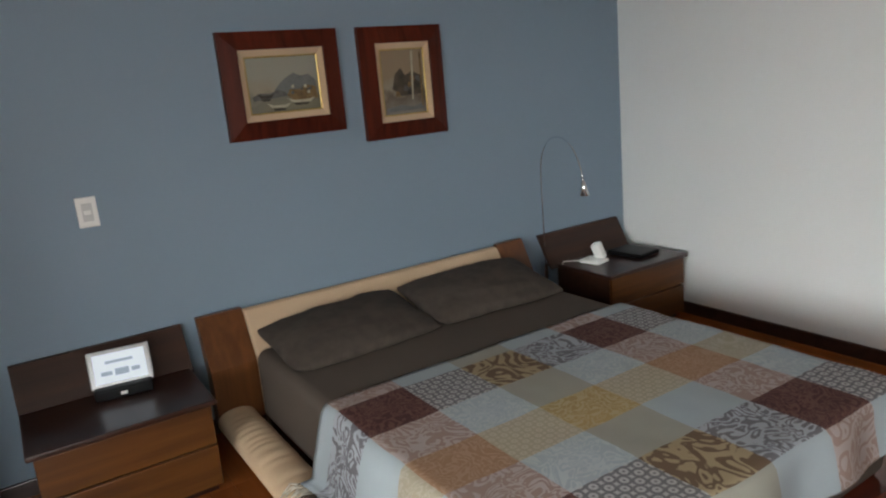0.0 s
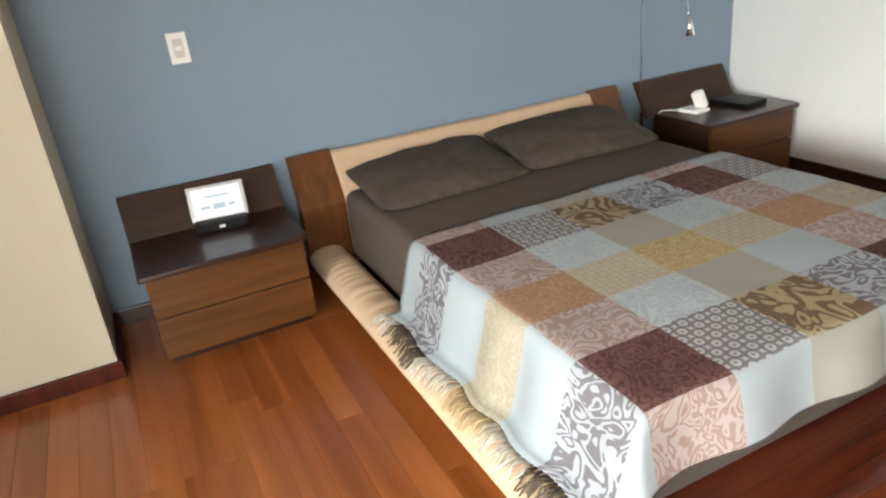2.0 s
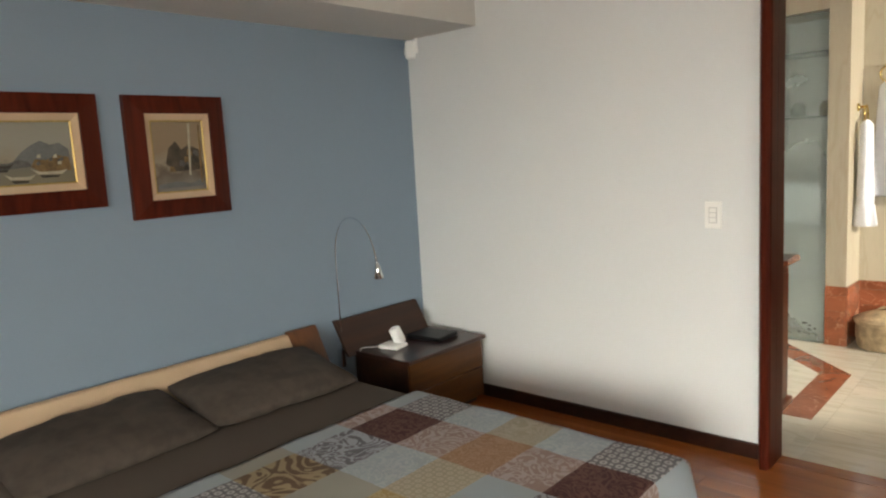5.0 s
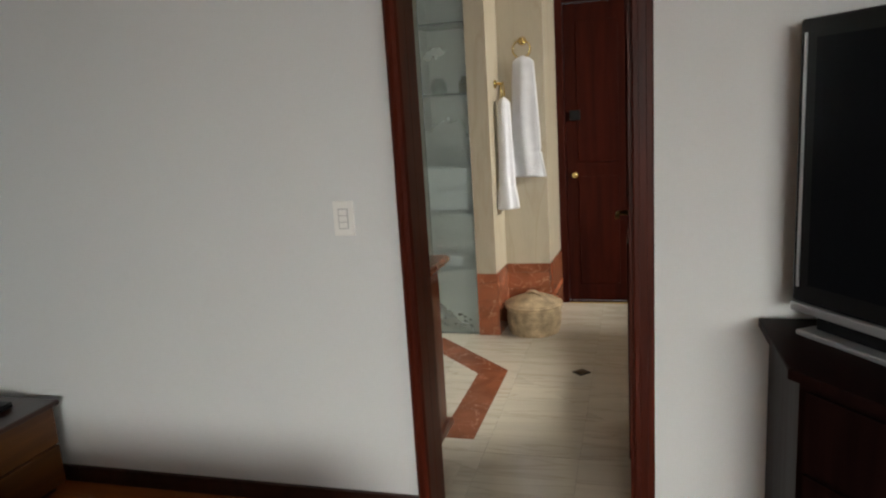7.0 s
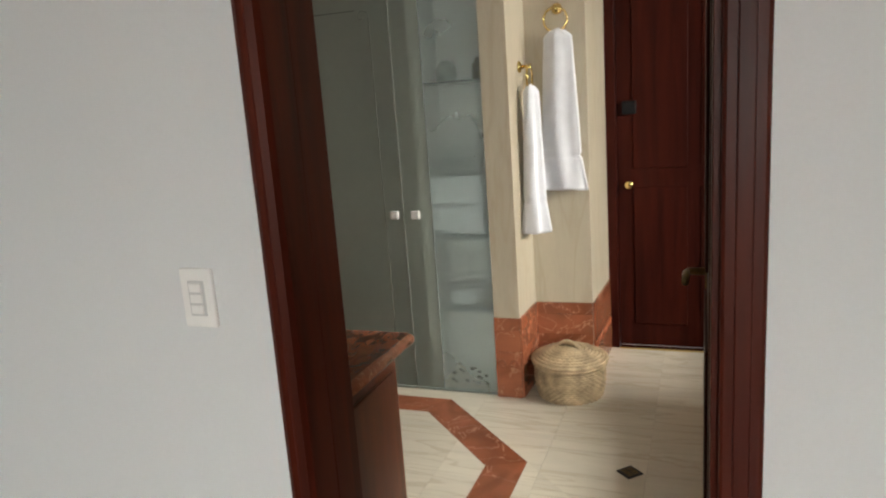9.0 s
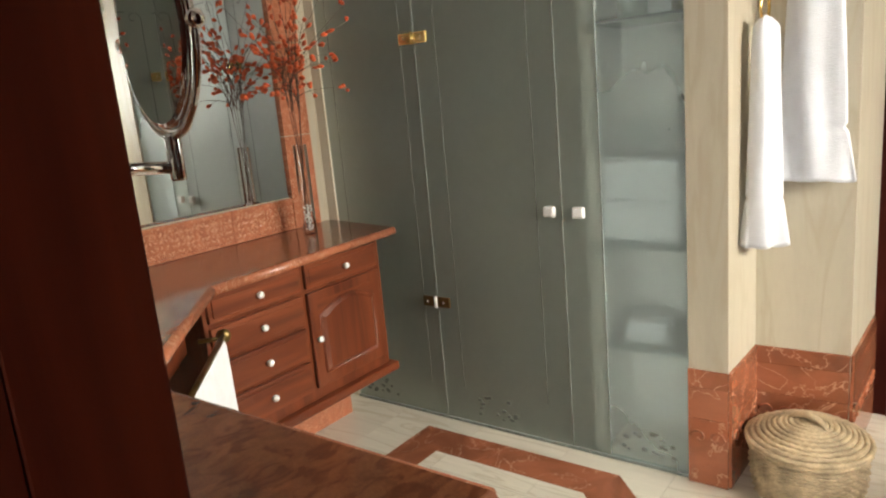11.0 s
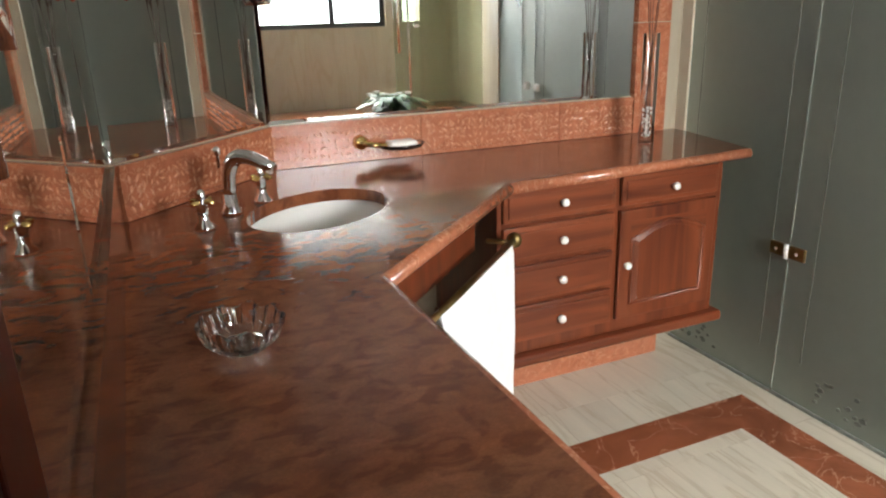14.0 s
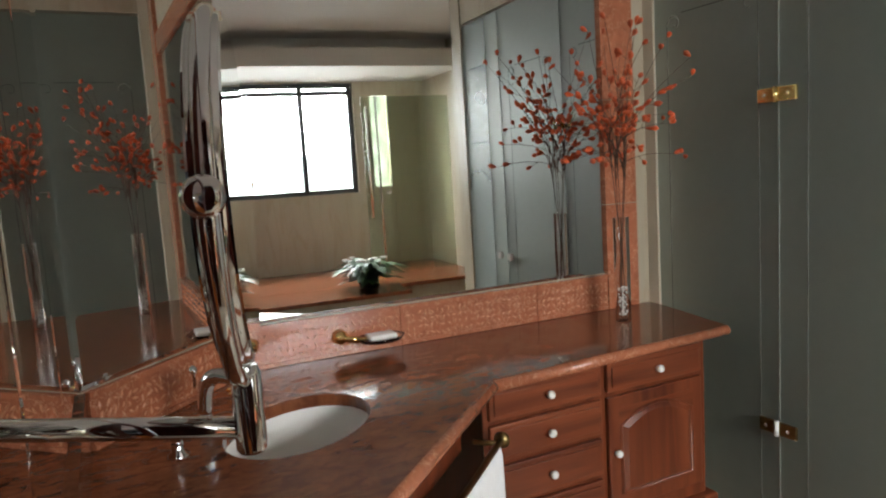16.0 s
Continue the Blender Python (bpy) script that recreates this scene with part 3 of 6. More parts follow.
# cream futon edge along the platform, with gathered folds
def futon():
    bm = bmesh.new()
    n, k = 220, 14
    rows = []
    for i in range(n + 1):
        x = -2.36 + 2.03 * i / n
        puff = 0.0046 * (0.6 + noise.noise((x * 6, 2, 0))) * math.sin(x * 105 + 4 * math.sin(x * 9) + 3 * noise.noise((x * 11, 5, 0))) + 0.003 * math.sin(x * 23 + 1) + 0.006 * noise.noise((x * 9, 0, 0))
        row = []
        for j in range(k + 1):
            a = math.pi * j / k
            row.append(bm.verts.new((x, 0.80 - math.cos(a) * (0.085 + 0.0), 0.112 + (0.062 + puff) * math.sin(a) ** 0.7)))
        rows.append(row)
    for a, b in zip(rows, rows[1:]):
        for j in range(k):
            bm.faces.new((a[j], a[j + 1], b[j + 1], b[j]))
    for r in (rows[0], rows[-1]):
        bm.faces.new(r)
    ob = part("futon", bm, cream_cloth, None, "", True)
    return tagged(ob, "cream quilted futon edge with gathered folds under the mattress", "futon")


futon()
mattress = tagged(part("mattress", rounded(-2.33, BF - 0.03, 0.905, 2.365, 0.10, 0.425, 0.05, 5), sheet_cloth, None, "", True), "thick mattress in a dark taupe fitted sheet", "mattress")


def pillow(at, turn, tilt, w, d, h, label):
    ob = thing("pillow", label, "pillow", at, 0, "pillows on the bed")
    ob.matrix_world = pose(*at, 0, 0, turn) @ pose(0, 0, 0, 0, tilt, 0)
    bm = bmesh.new()
    n = 22
    def corner(u, v, s):
        e = (1 - abs(u) ** 2.4) * (1 - abs(v) ** 2.8)
        pinch = 1 - 0.07 * (1 - abs(u) ** 2) * abs(v) ** 3 - 0.0
        z = s * h / 2 * max(e, 0) ** 0.62 + (0.012 * noise.noise((u * 2.5 + at[1], v * 2.5, s)) + 0.006 * noise.noise((u * 7, v * 6 + at[1], s))) * min(1, 6 * max(e, 0))
        return Vector((u * d / 2 * (1 - 0.05 * (1 - v * v) - 0.20 * v ** 6 * (1 - 0.5 * u * u)) - 0.02 * v * (u < 0), v * w / 2 * (1 - 0.04 * (1 - u * u) - 0.06 * u ** 6), z))
    for s in (1, -1):
        g = [[bm.verts.new(corner(-1 + 2 * i / n, -1 + 2 * j / n, s)) for j in range(n + 1)] for i in range(n + 1)]
        for i in range(n):
            for j in range(n):
                bm.faces.new((g[i][j], g[i + 1][j], g[i + 1][j + 1], g[i][j + 1]))
    bmesh.ops.remove_doubles(bm, verts=bm.verts, dist=0.0095)
    part("cover", bm, pillow_cloth, ob, "", True)
    return ob


pillow((-2.125, 1.275, 0.478), 2, 10, 0.72, 0.48, 0.125, "dark taupe pillow leaning on the cream headboard")
pillow((-2.135, 1.975, 0.484), -4, 11, 0.74, 0.48, 0.125, "dark taupe pillow in a slightly shiny cover")


# patchwork bedspread
def patch_material(name, ground, figure, scale, kind, width=0.08):
    m = material("patch_" + name, ground, 0.85, var=0.06, scale=4, fine=420, bump=0.25, spec=0.15)
    n, l = m.node_tree.nodes, m.node_tree.links
    b = n["Principled BSDF"]
    base = b.inputs["Base Color"].links[0].from_socket
    tc = n["Texture Coordinate"]
    if kind == "plain":
        return m
    if kind == "lattice":
        rot = n.new("ShaderNodeMapping")
        rot.inputs["Rotation"].default_value = (0, 0, radians(45))
        l.new(tc.outputs["Object"], rot.inputs["Vector"])
        tex = n.new("ShaderNodeTexVoronoi")
        tex.voronoi_dimensions, tex.feature = "2D", "F1"
        tex.inputs["Randomness"].default_value, tex.inputs["Scale"].default_value = 0.0, scale
        l.new(rot.outputs[0], tex.inputs["Vector"])
        wave = n.new("ShaderNodeMath")
        wave.operation = "PINGPONG"
        wave.inputs[1].default_value = 0.22
        l.new(tex.outputs["Distance"], wave.inputs[0])
        value, low, high = wave.outputs[0], 0.09, 0.13
    else:
        tex = n.new("ShaderNodeTexNoise")
        tex.inputs["Scale"].default_value, tex.inputs["Detail"].default_value, tex.inputs["Distortion"].default_value = scale, 1.0, 2.2
        l.new(tc.outputs["Object"], tex.inputs["Vector"])
        wave = n.new("ShaderNodeMath")
        wave.operation = "PINGPONG"
        wave.inputs[1].default_value = width
        l.new(tex.outputs["Fac"], wave.inputs[0])
        value, low, high = wave.outputs[0], width * 0.45, width * 0.6
    ramp = n.new("ShaderNodeMapRange")
    ramp.inputs["From Min"].default_value, ramp.inputs["From Max"].default_value = low, high
    l.new(value, ramp.inputs["Value"])
    mix = n.new("ShaderNodeMix")
    mix.data_type = "RGBA"
    mix.inputs["B"].default_value = (*figure, 1)
    l.new(base, mix.inputs["A"])
    l.new(ramp.outputs[0], mix.inputs["Factor"])
    l.new(mix.outputs["Result"], b.inputs["Base Color"])
    return m


PATCHES = {
    "plain": patch_material("plain", (0.325, 0.370, 0.395), (0.000, 0.000, 0.000), 1, "plain"),
    "linen": patch_material("linen", (0.295, 0.288, 0.250), (0.000, 0.000, 0.000), 1, "plain"),
    "maroon": patch_material("maroon", (0.129, 0.067, 0.057), (0.073, 0.033, 0.031), 13, "swirl", 0.09),
    "mauve": patch_material("mauve", (0.292, 0.211, 0.185), (0.361, 0.301, 0.284), 9, "swirl", 0.09),
    "rust": patch_material("rust", (0.297, 0.176, 0.107), (0.335, 0.215, 0.146), 12, "swirl"),
    "lattice": patch_material("lattice", (0.155, 0.150, 0.159), (0.361, 0.353, 0.348), 26, "lattice"),
    "pale": patch_material("pale", (0.325, 0.368, 0.393), (0.365, 0.398, 0.415), 11, "swirl", 0.08),
    "sand": patch_material("sand", (0.325, 0.290, 0.220), (0.360, 0.325, 0.260), 10, "swirl"),
    "gold": patch_material("gold", (0.344, 0.245, 0.112), (0.378, 0.301, 0.172), 11, "swirl", 0.09),
    "bloom": patch_material("bloom", (0.318, 0.249, 0.155), (0.129, 0.086, 0.056), 6, "swirl", 0.11),
    "paisley": patch_material("paisley", (0.330, 0.350, 0.378), (0.138, 0.133, 0.146), 8.5, "swirl", 0.09),
    "check": patch_material("check", (0.344, 0.301, 0.224), (0.387, 0.344, 0.267), 30, "lattice"),
}
# rows from the head to the foot; columns from the closet side to the window side
QUILT = (("plain", "mauve", "plain", "linen", "plain", "mauve", "plain", "mauve"),
         ("paisley", "maroon", "lattice", "bloom", "paisley", "maroon", "lattice", "pale"),
         ("plain", "mauve", "pale", "linen", "pale", "mauve", "pale", "linen"),
         ("sand", "rust", "check", "gold", "check", "rust", "sand", "pale"),
         ("plain", "mauve", "pale", "linen", "plain", "mauve", "pale", "linen"),
         ("paisley", "maroon", "lattice", "bloom", "paisley", "maroon", "lattice", "pale"),
         ("plain", "mauve", "plain", "linen", "plain", "mauve", "plain", "mauve"))
ROW_EDGES = (-1.575, -1.485, -1.25, -1.045, -0.845, -0.645, -0.41, -0.235)
COL_EDGES = (0.60, 0.915, 1.165, 1.41, 1.65, 1.90, 2.15, 2.345, 2.62)


def bedspread():
    bm = bmesh.new()
    names = list(PATCHES)
    us, vs = [], []
    for edges, out, step in ((ROW_EDGES, us, 0.024), (COL_EDGES, vs, 0.024)):
        for a, b in zip(edges, edges[1:]):
            n = max(2, round((b - a) / step))
            out += [a + (b - a) * i / n for i in range(n)]
        out.append(edges[-1])
    def place(u, v):
        top = 0.437
        du, dl, dr = max(0, u + 0.435), max(0, 0.93 - v), max(0, v - 2.335)
        soft = lambda d: d * d / (2 * 0.06) if d < 0.06 else d - 0.03
        fold = 0.010 * math.sin(u * 21 + 1.2 * math.sin(u * 7)) * min(1, (dl + dr) / 0.12)
        foldf = 0.012 * math.sin(v * 17) * min(1, du / 0.1)
        drop = soft(du) + soft(dl) + soft(dr)
        if du and (dl or dr):
            drop = max(soft(du), soft(dl) + soft(dr)) + 0.25 * min(soft(du), soft(dl) + soft(dr))
        x = u - (du - (du - soft(du))) * 0.80 if du else u
        y = v
        if dl:
            y = v + soft(dl) * 0.72
        if dr:
            y = v - soft(dr) * 0.85
        floor_z = 0.182
        z = top - drop
        if dl and z < floor_z:
            y -= (floor_z - z) * 0.62
            z = floor_z + 0.003 * math.sin(u * 30)
        z += 0.004 * noise.noise((u * 5, v * 5, 0.3)) + 0.0025 * noise.noise((u * 16, v * 16, 1.3))
        return Vector((x + foldf, y + fold, max(z, 0.115)))
    grid = [[bm.verts.new(place(u, v)) for v in vs] for u in us]
    for i in range(len(us) - 1):
        r = max(k for k in range(len(ROW_EDGES) - 1) if us[i] >= ROW_EDGES[k] - 1e-6)
        for j in range(len(vs) - 1):
            c = max(k for k in range(len(COL_EDGES) - 1) if vs[j] >= COL_EDGES[k] - 1e-6)
            f = bm.faces.new((grid[i][j], grid[i + 1][j], grid[i + 1][j + 1], grid[i][j + 1]))
            f.material_index = names.index(QUILT[r][c])
    geom = bmesh.ops.extrude_face_region(bm, geom=list(bm.faces))
    for v in geom["geom"]:
        if isinstance(v, bmesh.types.BMVert):
            v.co.z += 0.007
    ob = tagged(part("bedspread", bm, [PATCHES[k] for k in names], None, "", True), "patchwork bedspread in maroon, blue-grey, gold and sand", "bedspread")
    rng = random.Random(4)
    for k, mat in enumerate((fringe_cloth, dark_fringe, fringe_cloth, sand_fringe, fringe_cloth, dark_fringe)):
        fr = bmesh.new()
        u = ROW_EDGES[k] + 0.006
        while u < min(ROW_EDGES[k + 1], -0.40) - 0.004:
            p = place(u, 0.60)
            for n in range(2):
                q = p + Vector((rng.uniform(-0.006, 0.006), 0, 0.004))
                end = q + Vector((rng.uniform(-0.022, 0.022), -rng.uniform(0.050, 0.080), 0))
                mid = (q + end) / 2 + Vector((rng.uniform(-0.014, 0.014), 0, 0.006))
                end.z = max(0.13, 0.180 - (0.76 - end.y) * 0.4 if end.y < 0.76 else 0.180)
                tube([q, mid, end], [0.0036, 0.0034, 0.0024], bm=fr, seg=5)
            u += 0.014
        tagged(part("fringe", fr, mat, ob, "knotted fringe", True), kind="stuff")
    return ob


bedspread()


def picture(y0, y1, z0, z1, mats, label, seed):
    ob = thing("framed_painting", label, "painting", (BLUE, (y0 + y1) / 2, z0), group="paintings above the bed")
    w, h = (y1 - y0) / 2, z1 - z0
    f, m = 0.078, 0.034
    def ring(name, inset, width, d0, d1, mat):
        for a in range(4):
            out = [(-w + inset, inset), (w - inset, inset), (w - inset, h - inset), (-w + inset, h - inset)]
            inn = [(-w + inset + width, inset + width), (w - inset - width, inset + width), (w - inset - width, h - inset - width), (-w + inset + width, h - inset - width)]
            b = (a + 1) % 4
            bm = bmesh.new()
            front = [bm.verts.new((d0, *out[a])), bm.verts.new((d0, *out[b])), bm.verts.new((d1, *inn[b])), bm.verts.new((d1, *inn[a]))]
            back = [bm.verts.new((0.002, v.co.y, v.co.z)) for v in front]
            bm.faces.new(front)
            bm.faces.new(back[::-1])
            for i in range(4):
                bm.faces.new((front[i], back[i], back[(i + 1) % 4], front[(i + 1) % 4]))
            part(name, bm, mat, ob)
    ring("frame", 0, f, 0.030, 0.045, door_wood)
    ring("liner", f, m, 0.030, 0.022, cream_cloth)
    ring("fillet", f + m - 0.006, 0.006, 0.026, 0.023, gilt)
    cw, ch = w - f - m, h - 2 * (f + m)
    base = f + m
    canvas = part("canvas", box(0.004, 0.018, -cw, cw, base, base + ch), mats, ob, "dim painted harbour scene")
    rng = random.Random(seed)

    def stroke(pts, mat, k):
        bm = bmesh.new()
        d = 0.0182 + 0.0002 * k
        vs = [bm.verts.new((d, cw * a, base + ch * b)) for a, b in pts]
        lo = [bm.verts.new((0.0178, cw * a, base + ch * b)) for a, b in pts]
        bm.faces.new(vs)
        for q in range(len(vs)):
            bm.faces.new((vs[q], vs[(q + 1) % len(vs)], lo[(q + 1) % len(vs)], lo[q]))
        part("painted_shape", bm, mat, canvas)
    if seed == 1:
        stroke([(-0.30, 0.38), (-0.12, 0.52), (0.08, 0.62), (0.30, 0.70), (0.52, 0.63), (0.72, 0.66), (0.92, 0.55), (0.95, 0.34), (0.2, 0.30)], oil_mist, 1)
        stroke([(-0.92, 0.30), (-0.7, 0.36), (-0.45, 0.34), (-0.2, 0.40), (0.0, 0.36), (0.1, 0.28), (-0.9, 0.22)], oil_slate, 2)
        stroke([(0.05, 0.28), (0.15, 0.40), (0.40, 0.38), (0.62, 0.46), (0.90, 0.42), (0.95, 0.20), (0.3, 0.16)], oil_ochre, 3)
        for n, (a, b, w, mat) in enumerate(((0.45, 0.14, 0.42, oil_white), (-0.20, 0.07, 0.34, oil_white), (-0.55, 0.26, 0.24, oil_dark))):
            stroke([(a - w, b + 0.10), (a - w * 0.6, b + 0.01), (a + w * 0.6, b), (a + w, b + 0.08), (a + w * 0.5, b + 0.05), (a - w * 0.5, b + 0.05)], mat, 4 + n)
            stroke([(a - w * 0.6, b - 0.005), (a + w * 0.55, b - 0.015), (a + w * 0.4, b - 0.05), (a - w * 0.4, b - 0.05)], oil_dark, 7 + n)
        for n in range(7):
            a, b = rng.uniform(0.1, 0.8), rng.uniform(0.30, 0.44)
            stroke([(a, b), (a + 0.09, b), (a + 0.08, b + 0.06), (a + 0.02, b + 0.05)], oil_white if n % 3 == 0 else oil_slate, 10 + n)
    else:
        stroke([(-0.55, 0.40), (-0.4, 0.62), (-0.1, 0.72), (0.1, 0.60), (0.4, 0.66), (0.9, 0.58), (0.92, 0.30), (-0.2, 0.28)], oil_umber, 1)
        for n in range(9):
            a, b = rng.uniform(-0.5, 0.6), rng.uniform(0.26, 0.52)
            stroke([(a, b), (a + 0.25, b - 0.01), (a + 0.2, b + 0.07), (a + 0.05, b + 0.08)], (oil_slate, oil_ochre, oil_dark)[n % 3], 2 + n)
        stroke([(-0.9, 0.10), (-0.2, 0.14), (0.4, 0.10), (0.9, 0.16), (0.9, 0.05), (-0.9, 0.04)], oil_mist, 11)
        stroke([(0.34, 0.22), (0.41, 0.22), (0.53, 0.98), (0.45, 0.98)], oil_white, 12)
        stroke([(0.80, 0.10), (0.86, 0.10), (0.90, 0.95), (0.84, 0.95)], oil_ochre, 13)
    return ob


oil_mist = material("oil_mist", (0.175, 0.180, 0.175), 0.5, var=0.16, scale=14, fine=90, bump=0.2)
oil_white = material("oil_white", (0.50, 0.46, 0.34), 0.5, var=0.15, scale=30, fine=120, bump=0.2)
oil_umber = material("oil_umber", (0.105, 0.082, 0.055), 0.5, var=0.3, scale=25, fine=90, bump=0.2)
oil_slate = material("oil_slate", (0.125, 0.125, 0.115), 0.5, var=0.25, scale=30, fine=120, bump=0.2)
oil_dark = material("oil_dark", (0.05, 0.04, 0.028), 0.5, var=0.25, scale=30, fine=120, bump=0.2)
oil_ochre = material("oil_ochre", (0.24, 0.15, 0.06), 0.5, var=0.25, scale=30, fine=120, bump=0.2)


def painted(name, sky_colour, mid, low, seed):
    """A dim landscape in oils: bands of colour broken by brush strokes."""
    m = bpy.data.materials.new(name)
    m.use_nodes = True
    n, l = m.node_tree.nodes, m.node_tree.links
    b = n["Principled BSDF"]
    b.inputs["Roughness"].default_value = 0.45
    tc = n.new("ShaderNodeTexCoord")
    tex = n.new("ShaderNodeTexNoise")
    tex.inputs["Scale"].default_value, tex.inputs["Detail"].default_value = 11, 7
    l.new(tc.outputs["Object"], tex.inputs["Vector"])
    sep = n.new("ShaderNodeSeparateXYZ")
    l.new(tc.outputs["Generated"], sep.inputs[0])
    add = n.new("ShaderNodeMath")
    add.operation = "MULTIPLY_ADD"
    add.inputs[1].default_value = 0.75
    l.new(tex.outputs["Fac"], add.inputs[0])
    l.new(sep.outputs["Z"], add.inputs[2])
    ramp = n.new("ShaderNodeValToRGB")
    cr = ramp.color_ramp
    cr.elements[0].position, cr.elements[0].color = 0.35, (*low, 1)
    cr.elements[1].position, cr.elements[1].color = 1.0, (*sky_colour, 1)
    e = cr.elements.new(0.62)
    e.color = (*mid, 1)
    e = cr.elements.new(0.74)
    e.color = (0.30, 0.26, 0.19, 1)
    l.new(add.outputs[0], ramp.inputs[0])
    l.new(ramp.outputs[0], b.inputs["Base Color"])
    return m


picture(1.008, 1.560, 1.291, 1.750, painted("oil_harbour", (0.30, 0.29, 0.235), (0.16, 0.15, 0.115), (0.20, 0.18, 0.12), 1), "wide harbour painting in a broad reddish wooden frame", 1)
picture(1.668, 2.130, 1.220, 1.750, painted("oil_quay", (0.27, 0.20, 0.125), (0.13, 0.095, 0.065), (0.22, 0.20, 0.165), 2), "tall boat painting in a broad reddish wooden frame", 2)


def switch_plate(name, m, label, rockers):
    ob = thing(name, label, "switch")
    ob.matrix_world = m
    part("plate", box(-0.038, 0.038, 0, 0.011, -0.06, 0.06, 0.004), white_plastic, ob)
    # Grey inner frame also stands in for the shadow gap around the rockers.
    part("shaded_inner_frame", box(-0.019, 0.019, 0.011, 0.0128, -0.036, 0.036, 0.001), grey_plastic, ob)
    for k in range(rockers):
        z = -0.022 * (rockers - 1) / 1 / 2 + 0.022 * k
        part("rocker", box(-0.014, 0.014, 0.0125, 0.017, z - 0.009, z + 0.009, 0.002), white_plastic, ob)
    return ob


switch_plate("light_switch", pose(BLUE, 0.405, 1.09, 0, 0, -90), "white light switch on the blue wall", 1)
switch_plate("light_switch", pose(-0.722, WHITE, 1.092, 0, 0, 180), "white light switch beside the bathroom doorway", 3)


def wall_sensor():
    ob = thing("alarm_sensor", "small white alarm sensor in the corner", "sensor", (-2.50, 3.40, 2.00), -45)
    part("housing", box(-0.03, 0.03, -0.03, 0.03, 0.0, 0.10, 0.01), white_plastic, ob)
    part("lens", box(-0.02, 0.02, -0.036, -0.029, 0.02, 0.06, 0.006), ceramic, ob)
    part("bracket", box(-0.015, 0.015, 0.028, 0.045, 0.03, 0.115), white_plastic, ob)


wall_sensor()


def reading_lamp():
    ob = thing("reading_lamp", "thin chrome gooseneck reading lamp behind the nightstand", "lamp", (0, 0, 0))
    part("bracket", box(-2.51, -2.47, 2.685, 2.715, 0.30, 0.40, 0.006), chrome, ob)
    pts = [Vector((-2.48, 2.70, 0.34)), Vector((-2.48, 2.70, 0.86))] + bezier((-2.48, 2.70, 0.90), (-2.48, 2.70, 1.205), (-2.05, 2.57, 1.215), (-1.99, 2.55, 0.93), 22)
    part("neck", tube(pts, 0.0038, seg=10), chrome, ob, "", True)
    part("head", tube([(-1.99, 2.55, 0.935), (-1.988, 2.55, 0.92), (-1.983, 2.55, 0.86), (-1.983, 2.55, 0.858)], [0.006, 0.012, 0.024, 0.020], seg=16), chrome, ob, "small chrome cone shade", True)


reading_lamp()


def docking_clock():
    ob = thing("clock_radio", "tilted silver tablet clock with a glowing white screen", "clock", (-2.33, 0.385, 0.39), -8)
    part("dock", box(-0.045, 0.035, -0.105, 0.105, 0, 0.045, 0.008), black_plastic, ob, "black dock")
    part("mark", box(0.035, 0.0365, -0.012, 0.012, 0.014, 0.026), white_plastic, ob)
    tilt = pose(-0.005, 0, 0.04, 0, -22, 0)
    bm = box(-0.014, 0.0, -0.115, 0.115, 0, 0.145, 0.005)
    bmesh.ops.transform(bm, matrix=tilt, verts=bm.verts)
    bezel = part("bezel", bm, silver_plastic, ob)
    bm = box(0.0, 0.002, -0.095, 0.095, 0.015, 0.13)
    bmesh.ops.transform(bm, matrix=tilt, verts=bm.verts)
    part("screen", bm, screen_glow, ob, "glowing white screen")
    for y0, y1, z0, z1 in ((-0.07, -0.03, 0.045, 0.06), (-0.02, 0.03, 0.04, 0.065), (0.04, 0.07, 0.045, 0.06), (-0.05, 0.05, 0.09, 0.10)):
        bm = box(0.0022, 0.003, y0, y1, z0, z1)
        bmesh.ops.transform(bm, matrix=tilt, verts=bm.verts)
        part("screen_mark", bm, screen_ink, ob)


docking_clock()


def telephone():
    ob = thing("telephone", "white cordless telephone with base on the nightstand", "telephone", (-2.29, 2.90, 0.39), 10)
    part("base", box(-0.06, 0.07, -0.06, 0.05, 0, 0.022, 0.009), white_plastic, ob)
    bm = box(-0.028, 0.028, -0.026, 0.026, 0.0, 0.10, 0.012, seg=3)
    bmesh.ops.transform(bm, matrix=pose(0.02, 0.05, 0.012, 18, -12, 0), verts=bm.verts)
    part("handset", bm, white_plastic, ob, "upright white handset", True)
    part("cord", tube(bezier((-0.05, -0.05, 0.012), (-0.09, -0.12, 0.02), (-0.12, -0.14, 0.03), (-0.10, -0.16, 0.01)), 0.003, seg=6), white_plastic, ob, "", True)


telephone()


def folder():
    ob = thing("notebook_computer", "closed black notebook computer on the nightstand", "computer", (-2.24, 3.17, 0.39), 6)
    part("base", box(-0.115, 0.115, -0.09, 0.09, 0.003, 0.016, 0.004), black_plastic, ob)
    part("lid", box(-0.115, 0.115, -0.09, 0.09, 0.017, 0.026, 0.004), black_plastic, ob)
    for x in (-0.09, 0.09):
        part("foot", box(x - 0.01, x + 0.01, -0.07, 0.07, 0, 0.003), black_plastic, ob)


folder()


